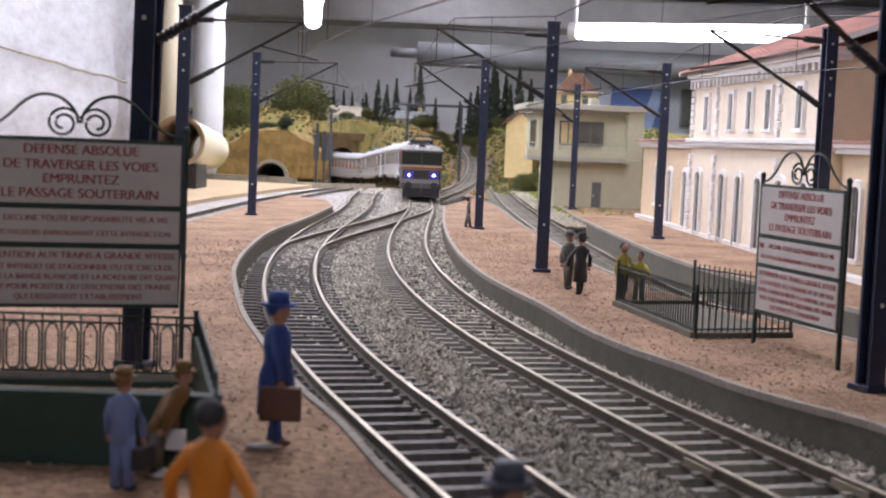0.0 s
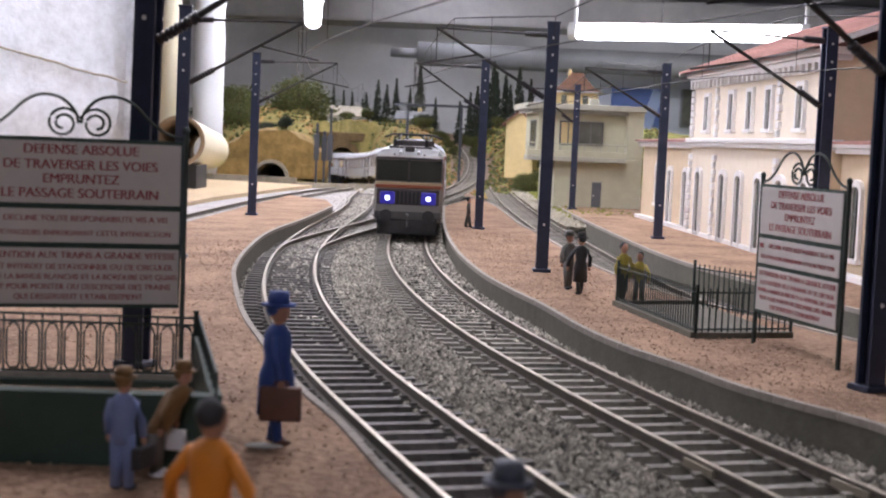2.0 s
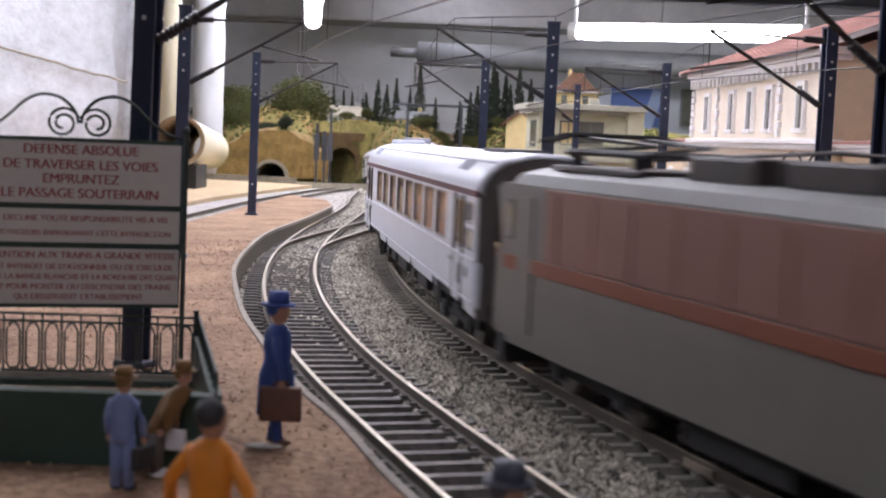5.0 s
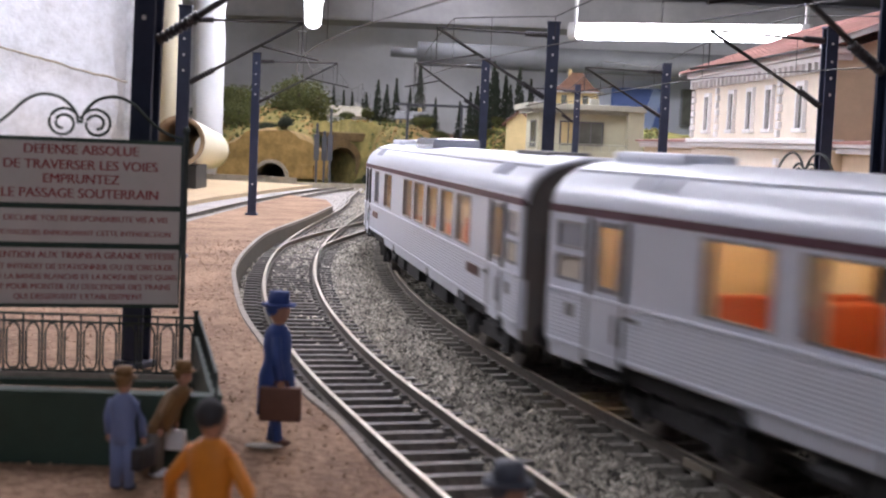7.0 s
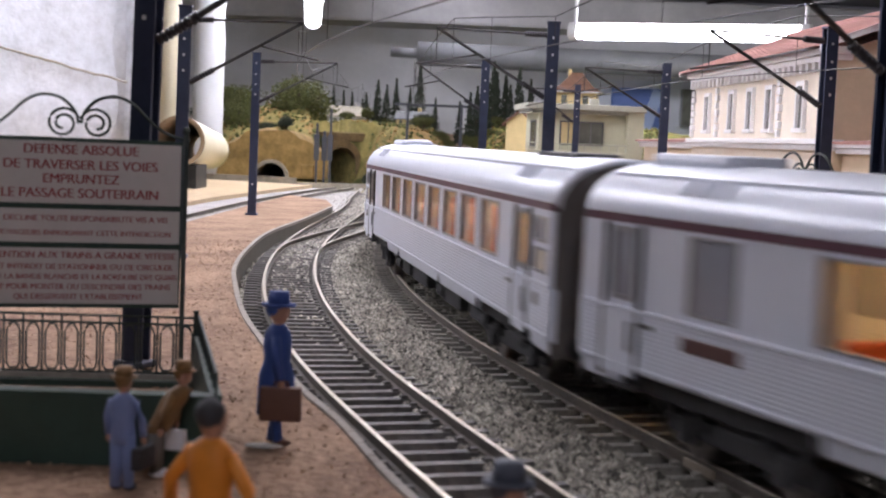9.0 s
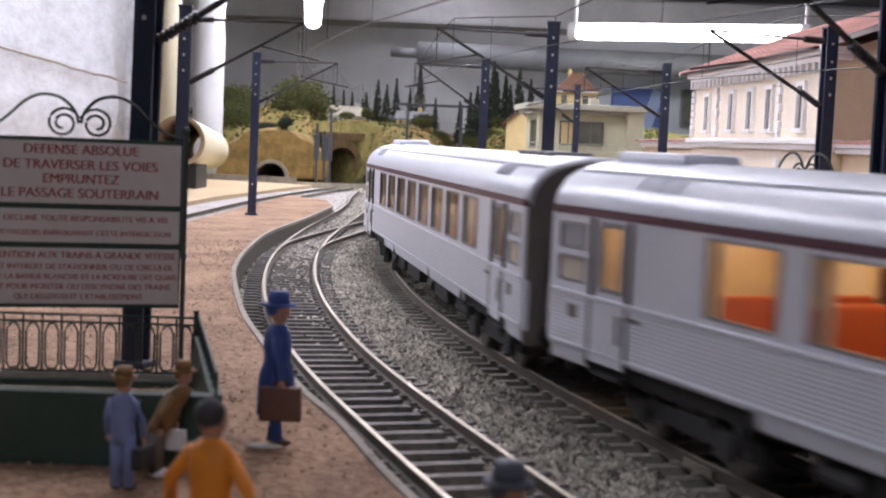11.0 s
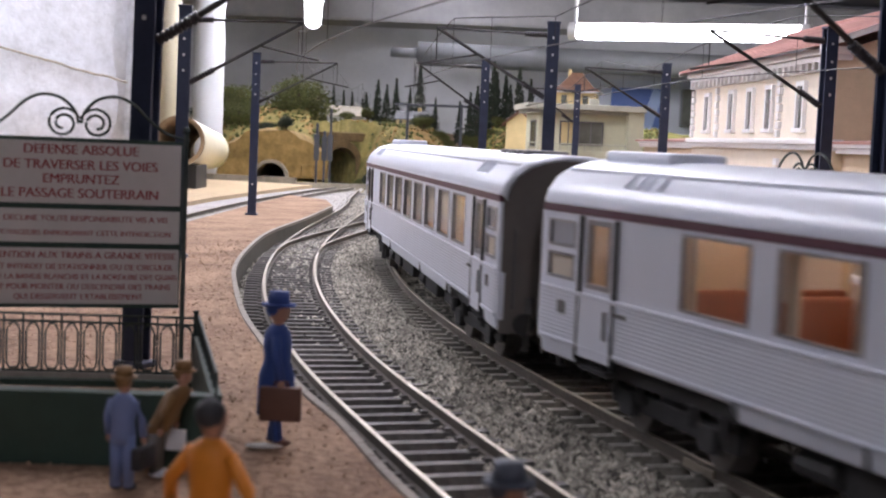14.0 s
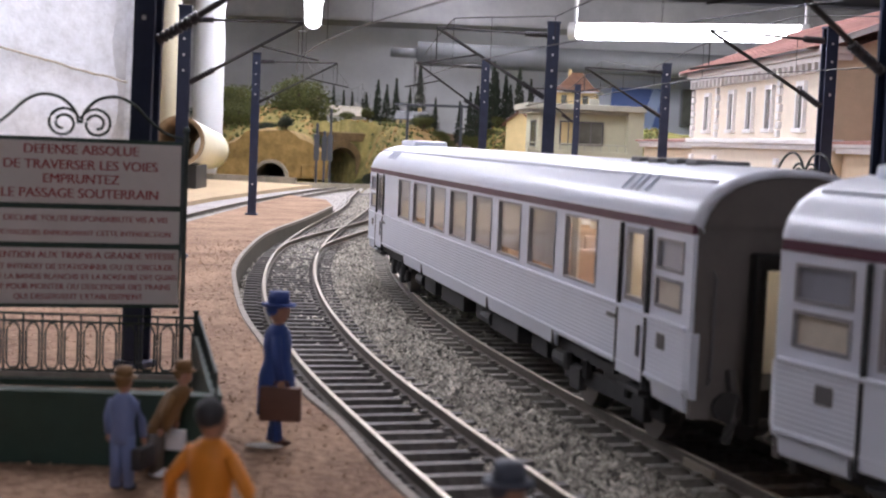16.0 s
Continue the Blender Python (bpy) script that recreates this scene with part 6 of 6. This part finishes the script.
# ---- lamps and walls round the layout ----
def tube_lamp(p, q, label, r=13):
    e = tagged(new("fluorescent_lamp"), label, "lamp", group="fluorescent lamps")
    P, Q = Vector(p), Vector(q)
    d = (Q - P).normalized()
    bm = cyl(bmesh.new(), P, Q, r, 16)
    part("glass_tube", bm, M["tube_glow"], e, "glowing white fluorescent tube")
    for c, s in ((P, -1), (Q, 1)):
        bm = cyl(bmesh.new(), c, c + d * (s * 14), r + 1.5, 16)
        cyl(bm, c + d * (s * 6), c + d * (s * 6) + Vector((0, 0, 320 - c.z)), 3, 8)
        part("holder", bm, M["fitting"], e)
    n = Vector((-d.y, d.x, 0)).normalized() * 26
    bm = bmesh.new()
    top = 336 - P.z
    deep = min(22, top - r - 2)
    loft(bm, [[c + n + Vector((0, 0, top - deep)), c - n + Vector((0, 0, top - deep)), c - n * 0.8 + Vector((0, 0, top)), c + n * 0.8 + Vector((0, 0, top))] for c in (P - d * 20, Q + d * 20)])
    bmesh.ops.recalc_face_normals(bm, faces=bm.faces)
    part("batten", bm, M["beam"], e)


def left_side():
    """White wall, pipes and roll beside the layout."""
    bm = bmesh.new()
    rows = []
    for j in range(41):
        z = -20 + 365 * j / 40
        rows.append([Vector((-900 + 662 * i / 60, 1020 - 0.02 * i + 4 * noise.noise(Vector((i * 0.3, j * 0.3, 1))) - (0.0 if i < 56 else (i - 56) ** 2 * -1.5), z)) for i in range(61)])
    loft(bm, rows, closed=False)
    box(bm, -900, -246, 1030, 1060, -20, 345)
    ob = part("wall_pillar", bm, M["plaster"], smooth=True)
    structure(ob, "rough white plastered wall end beside the layout", "wall")
    # thin tube added for a wavy, crack-like line on the wall
    run = [(-420 + 6.0 * k, 1014.5 + 0.8 * noise.noise(Vector((k * 0.7, 0, 4))), 125 - 1.42 * k + 2.0 * noise.noise(Vector((k * 0.45, 3, 0)))) for k in range(31)]
    tagged(part("thin_cable", tube(bmesh.new(), run, 0.9, 5), M["stonework"]), "thin grey wavy line across the white wall", "cable")
    bm = cyl(bmesh.new(), (-233, 1024, -4), (-233, 1024, 345), 4.5, 16)
    tagged(part("pipe", bm, M["beam"], smooth=True), "grey vertical pipe against the white wall", "pipe", group="pipes")
    bm = cyl(bmesh.new(), (-287, 1400, -4), (-287, 1400, 345), 10, 24)
    tagged(part("pipe", bm, M["pipe"], smooth=True), "cream vertical pipe beside the white wall", "pipe", group="pipes")
    bm = bmesh.new()
    rs = []
    for j in range(30):
        z = -6 + 351 * j / 29
        rs.append([Vector((-309 + (19 + 1.6 * noise.noise(Vector((i * 0.8, j * 0.4, 0)))) * math.cos(2 * math.pi * i / 28), 1750 + 19 * math.sin(2 * math.pi * i / 28), z)) for i in range(28)])
    loft(bm, rs)
    tagged(part("wrapped_flue", bm, M["foil"], smooth=True), "white foil-wrapped flue pipe rising to the ceiling", "flue")
    e = tagged(new("cardboard_roll"), "cream cardboard roll with dark open end", "roll")
    P, Q = Vector((-221, 1120, 40)), Vector((-262, 1500, 28))
    d = (Q - P).normalized()
    bm = bmesh.new()
    loft(bm, [ring(P, d, 21, 28), ring(Q, d, 21, 28)], caps=False)
    part("outer", bm, M["pipe"], e, smooth=True)
    bm = bmesh.new()
    loft(bm, [ring(P, d, 21, 28), ring(P, d, 17.5, 28), ring(Q, d, 17.5, 28)], caps=False)
    part("inner", bm, M["cardboard"], e, "brown cardboard inside", smooth=True)
    part("support", box(bmesh.new(), -238, -208, 1130, 1180, 0, 20), M["black"], e)


def rear_things():
    bm = box(bmesh.new(), 318, 420, 2672, 2689, 70, 166)
    e = tagged(new("blue_picture"), "blue sky picture panel on the pale backdrop", "picture")
    part("panel", bm, M["blue"], e)
    bm = bmesh.new()
    loft(bm, [[Vector((372, y, 80)), Vector((392, y, 70)), Vector((418, y, 160)), Vector((398, y, 166))] for y in (2665, 2671)])
    bmesh.ops.recalc_face_normals(bm, faces=bm.faces)
    part("cloud", bm, M["light_blue"], e)
    bm = box(bmesh.new(), 455, 492, 2662, 2689, 96, 168)
    tagged(part("dark_cabinet", bm, M["pane"]), "dark glass cabinet against the pale backdrop", "cabinet")


def signals():
    e = tagged(new("signal_group"), "grey signal posts with dark rear panels by the tunnel", "signal")
    for x, y, h in ((-141, 1470, 62), (-133, 1474, 54), (-126, 1466, 78)):
        p = part("post", box(bmesh.new(), x - 1.2, x + 1.2, y - 1.2, y + 1.2, -4, h, bev=0.2), M["signal"], e)
        part("panel", box(bmesh.new(), x - 2.9, x + 2.9, y - 2.6, y - 1.3, 22, min(h - 6, 50), bev=0.4), M["signal"], p)
    g = tagged(new("catenary_gantry"), "thin grey gantry over the rear tracks", "gantry")
    for x in (-48, 15):
        part("leg", box(bmesh.new(), x - 1.6, x + 1.6, 1598, 1602, -5, 92, bev=0.3), M["signal"], g)
    part("beam", box(bmesh.new(), -64, 22, 1598, 1602, 88, 91, bev=0.3), M["signal"], g)


# ---- tracks, piece by piece ----
def rails(L, s0, s1, owner, zf=None, step=6.0, gauge=16.5):
    prof = [(-0.95, -2.5), (0.95, -2.5), (0.95, -2.2), (0.25, -2.0), (0.25, -0.9), (0.52, -0.7), (0.52, -0.12), (0.38, 0), (-0.38, 0), (-0.52, -0.12), (-0.52, -0.7), (-0.25, -0.9), (-0.25, -2.0), (-0.95, -2.2)]
    for side in (-1, 1):
        bm = bmesh.new()
        rs, s = [], s0
        while s <= s1:
            x, y = L.off(s, side * (gauge / 2 + 0.62))
            t = L.way(s)
            z = zf(y) if zf else 0.0
            rs.append([Vector((x - t[1] * a, y + t[0] * a, z + b)) for a, b in prof])
            s += step
        loft(bm, rs)
        bmesh.ops.recalc_face_normals(bm, faces=bm.faces)
        n = len(prof)
        for f in bm.faces:
            zs = sum(v.co.z for v in f.verts) / len(f.verts) - (zf(f.verts[0].co.y) if zf else 0)
            f.material_index = 0 if zs > -0.35 else 1
        part("rail", bm, [M["rail_head"], M["rail_side"]], owner)


def track(L, s0, s1, label, zf=None, pitch=7.7, mat="sleeper"):
    e = tagged(new("track"), label, "railway track", group="tracks", kind="structure")
    rails(L, s0, s1, e, zf)
    bm = bmesh.new()
    box(bm, -15.2, 15.2, -1.25, 1.25, -6.4, -2.55)
    for sd in (-1, 1):
        for k in (-1, 1):
            c = sd * 8.87 + k * 1.5
            box(bm, c - 0.7, c + 0.7, -0.8, 0.8, -2.6, -1.9)
    first = None
    s = s0 + 2
    while s < s1:
        x, y = L.at(s)
        t = L.way(s)
        m = at(x, y, zf(y) if zf else 0, math.degrees(math.atan2(t[1], t[0])) + 90 + rng.uniform(-0.8, 0.8))
        if first is None:
            first = part("sleeper", bm, M[mat], e)
            first.matrix_basis = m
        else:
            again(first, m, e)
        s += pitch
    return e


def joiner(L, s, side, owner):
    bm = bmesh.new()
    x, y = L.off(s, side * 8.87)
    t = L.way(s)
    box(bm, -5, 5, -0.8, 0.8, -2.2, -0.8, bev=0.15)
    o = part("rail_joiner", bm, M["rail_head"], owner)
    o.matrix_basis = at(x, y, 0, math.degrees(math.atan2(t[1], t[0])))


def ballast(name, n, where, seed, label, size=0.85, mat="stone", category="ballast"):
    """Loose stones as one mesh."""
    g = np.random.default_rng(seed)
    base = np.array([(1, 0, 0), (-0.9, 0.2, 0), (0.1, 1, 0), (0, -1, 0.1), (0, 0.1, 0.85), (0.1, 0, -0.8)])
    tri = np.array([(0, 2, 4), (2, 1, 4), (1, 3, 4), (3, 0, 4), (2, 0, 5), (1, 2, 5), (3, 1, 5), (0, 3, 5)])
    c = where(g, n)
    n = len(c)
    sc = size * g.uniform(0.6, 1.35, (n, 1, 1)) * g.uniform(0.7, 1.2, (n, 1, 3))
    jit = base[None] + g.uniform(-0.28, 0.28, (n, 6, 3))
    a = g.uniform(0, 2 * np.pi, n)
    R = np.zeros((n, 3, 3))
    R[:, 0, 0], R[:, 0, 1], R[:, 1, 0], R[:, 1, 1], R[:, 2, 2] = np.cos(a), -np.sin(a), np.sin(a), np.cos(a), 1
    v = np.einsum("nij,nkj->nki", R, jit * sc) + c[:, None, :]
    f = (tri[None] + (np.arange(n) * 6)[:, None, None]).reshape(-1, 3)
    me = bpy.data.meshes.new(name)
    me.from_pydata((v.reshape(-1, 3) * U).tolist(), [], f.tolist())
    me.materials.append(M[mat])
    tagged(new(name, me), label, category, kind="stuff")


def along(L, s0, s1, lo, hi, z, power=1.6):
    """Places beside a line, denser towards its near end."""
    def pick(g, n):
        s = s1 - (s1 - s0) * g.uniform(0, 1, n) ** power
        d = g.uniform(lo, hi, n)
        p = np.array([L.off(float(a), float(b)) for a, b in zip(s, d)])
        zz = z + g.uniform(-0.35, 0.35, n)
        return np.c_[p, zz]
    return pick

# ---- build ----
room()
layout_board()
far_yard()
PLATS = platforms()
hills()
tunnel_mound()
rear_portal()
station()
signal_cabin()
for x, y, rz, reach, lean in ((-58.0, 257, -15, 40, 0.9), (-94, 480, 5, 41, 0.3), (-106, 745, 0, 44, 0.2), (35.5, 484, 180, 41, 0.2), (18, 707, 180, 36, 0.1), (109, 690, 180, 41, 0), (85, 264, 205, 38, 0), (127, 460, 195, 44, 0), (91, 971, 180, 32, 0)):
    mast(x, y, rz, reach, lean=lean)
wires()
notice_board(at(-66.0, 244, TOP, 16), "grey-white French notice board with red lettering and scrolled top")
notice_board(at(80.6, 306, TOP - 4.8, -75), "grey-white notice board on iron posts by the railing")
stair_left()
stair_right()
tube_lamp((202, 2184, 231), (515, 2019, 227), "lit white fluorescent tube under the ceiling")
tube_lamp((-233, 2291, 240), (-112, 1100, 240), "lit white fluorescent tube running along the room")
# added out of view above, to brighten the rear wall
tube_lamp((-80, 2430, 319), (50, 2430, 319), "unseen fluorescent tube added high before the rear wall", 12)
tube_lamp((0, 1500, 305), (20, 240, 305), "lit white fluorescent tube over the middle tracks")
# added behind the camera to lift the signs and near platforms
tube_lamp((20, -150, 310), (60, -720, 310), "unseen fluorescent tube added behind the camera")
tube_lamp((-430, 975, 300), (-430, 330, 300), "lit white fluorescent tube out of view beside the white wall")
# second tube, added out of view to brighten the coach sides
tube_lamp((-330, 950, 300), (-330, 590, 300), "lit white fluorescent tube out of view beside the white wall")
left_side()
rear_things()
signals()
broad_tree(-222, 2050, 50, 86, 104, 5)
broad_tree(-330, 2100, 50, 70, 80, 8)
broad_tree(-310, 1990, 40, 55, 70, 12)
for k, (x, y, z, h, w) in enumerate(((-205, 2420, 70, 76, 16), (-188, 2430, 70, 70, 15), (-172, 2420, 70, 66, 16), (-155, 2440, 70, 60, 14), (-118, 2250, 66, 72, 24), (-104, 2270, 66, 66, 24), (-88, 2260, 66, 76, 20), (-70, 2440, 70, 70, 16), (-50, 2300, 66, 104, 30), (38, 2420, 68, 96, 26), (62, 2440, 68, 112, 30), (84, 2430, 68, 104, 30), (108, 2420, 66, 84, 30), (128, 2400, 66, 72, 30), (20, 2440, 66, 80, 24), (-24, 2440, 66, 62, 18), (48, 2330, 66, 100, 28), (74, 2310, 66, 112, 30), (96, 2340, 66, 96, 28), (118, 2310, 66, 104, 30), (140, 2350, 66, 88, 28), (64, 2360, 66, 118, 28), (-128, 2400, 66, 60, 18), (-140, 2300, 66, 54, 22))):
    c = conifer(h, w, k)
    c.matrix_basis = at(x, y, height(x, y) - 1, 40 * k)
gable_house("villa", -172, 2300, height(-172, 2300), 8, 62, 44, 20, 14, "white", "rock", "small white villa with pale roof on the hillside")
gable_house("cottage", -60, 2230, height(-60, 2230), -10, 44, 34, 14, 10, "yellow", "beam", "low cottage with grey roof among the trees")
hipped_house("chalet", 145, 1560, 62, -10, 48, 40, 47, 22, "yellow", "orange_tile", "yellow house with brown hipped roof behind the cabin")
gable_house("yellow_house", 84, 1424, 26, 70, 60, 30, 44, 12, "yellow", "orange_tile", "small yellow house with orange roof by the track")
for k in range(10):
    r = random.Random(50 + k)
    x, y = 78 + k * 5 + r.uniform(-8, 8), 1320 + k * 32
    broad_tree(x, y, height(x, y) - 1, r.uniform(16, 30), r.uniform(20, 34), 80 + k, "leaf", "low green scenic bush beside the track")
for k in range(46):
    r = random.Random(200 + k)
    x, y = r.uniform(-380, 110), r.uniform(1900, 2380)
    broad_tree(x, y, height(x, y) - 2, r.uniform(12, 26), r.uniform(18, 36), 300 + k, "dark_leaf" if k % 3 == 0 else "leaf", "low scenic bush on the hillside")
figures()

# ---- tracks and ballast ----
tB = track(LINE_B, S_TUNNEL - 60, S0 + 2000, "ballasted steel track with grey sleepers", line_z)
tA = track(LINE_A, 4, LINE_A.length - 100, "ballasted steel track with dark sleepers along the outer platform", mat="dark_sleeper")
tC = track(LINE_C, 10, LINE_C.length - 5, "weathered steel track before the station platform")
tD = track(LINE_D, 4, LINE_D.length - 4, "pale dusty siding behind the outer platform")
tX = track(LINE_X, 4, LINE_X.length - 4, "crossover track between two lines")
tY = track(LINE_Y, 4, LINE_Y.length - 4, "narrow climbing track on a brown ramp", ramp_z)
joiner(LINE_B, S0 + 1572, -1, tB)
joiner(LINE_B, S0 + 1588, 1, tB)
ballast("ballast", 46000, along(LINE_B, S0 + 700, S0 + 1720, -42, -14.6, -3.5), 1, "loose grey ballast stones between the tracks", 0.74)
ballast("ballast", 5000, along(LINE_B, S0 + 700, S0 + 1720, -14.6, -10.2, -5.4), 8, "grey ballast stones between sleeper ends", 0.75)
ballast("ballast", 9000, along(LINE_B, S0 + 700, S0 + 1720, -7.4, 7.4, -5.2), 2, "grey ballast stones between the rails", 0.75)
ballast("ballast", 5000, along(LINE_B, S0 + 560, S0 + 1460, -7.4, 7.4, -2.7, 0.6), 9, "ballast stones heaped over distant sleepers")
ballast("ballast", 8000, along(LINE_B, S0 + 700, S0 + 1720, 11.5, 24, -3.0), 3, "grey ballast stones along the platform wall", 0.95)
ballast("ballast", 6000, along(LINE_A, 250, 1180, -7.4, 7.4, -5.8), 4, "grey ballast stones between the rails of the outer track", 0.75)
ballast("ballast", 3000, along(LINE_A, 250, 1180, -17, -10.2, -4.2), 5, "grey ballast stones by the outer platform")


def throat(g, n):
    """The open ground round the points, clear of the rails."""
    y = g.uniform(860, 1400, n)
    x = g.uniform(-1, 1, n) * 52 - 56
    keep = np.ones(n, bool)
    for L in (LINE_A, LINE_B, LINE_X, LINE_D):
        px = np.interp(-y, -L.p[:, 1], L.p[:, 0])
        keep &= np.abs(np.abs(x - px) - 8.9) > 2.2
    keep &= x > np.interp(y, [860, 905, 962, 1012], [-75, -62, -84, -117])
    return np.c_[x, y, np.full(n, -3.6) + g.uniform(-0.4, 0.3, n)][keep]


def turf(g, n):
    x, y = g.uniform(-420, 330, n), g.uniform(1330, 2500, n)
    z = np.array([height(float(a), float(b)) for a, b in zip(x, y)])
    keep = (z > -3.5) & (abs(x - np.interp(y, LINE_Y.p[:, 1], LINE_Y.p[:, 0])) > 19)
    return np.c_[x, y, z + 0.5][keep]


ballast("ballast", 4500, along(LINE_A, 60, 940, -7.4, 7.4, -2.9, 0.5), 15, "ballast stones heaped over the far outer track", 0.8)
ballast("pale_ballast", 9000, throat, 16, "pale loose ballast round the station throat", 1.3, "pale_stone")
ballast("pale_rubble", 1600, along(LINE_C, 120, 720, 13, 25, 0.5, 1.0), 13, "pale rock rubble lining the bank beside the track", 2.4, "rock", "rubble")
ballast("verge_grass", 5000, along(LINE_C, 60, 640, 24, 70, 1.0, 1.0), 14, "bright yellow-green scenic grass on the bank", 3.0, "grass", "grass")
ballast("turf", 9000, turf, 11, "clumpy olive turf scattered over the hills", 3.4, "leaf", "turf")
ballast("dry_turf", 4000, turf, 12, "dry brown turf scattered over the hills", 3.0, "earth", "turf")
ballast("platform_grit", 10000, along(Line(EDGE_L, 1), 300, 800, -75, -1.2, TOP - 0.4, 1.2), 6, "coarse pink-brown grit strewn on the outer platform", 0.3, "grit", "grit")
ballast("platform_grit", 9000, along(Line(EDGE_R, 1), 250, 760, 1.2, 42, TOP - 0.4, 1.2), 7, "coarse pink-brown grit strewn on the island platform", 0.3, "grit", "grit")
kerb(EDGE_L, -1, PLATS[0])
kerb(EDGE_R, 1, PLATS[1])
kerb(EDGE_RB, -1, PLATS[1])
kerb(EDGE_F, 1, PLATS[2])

motions()
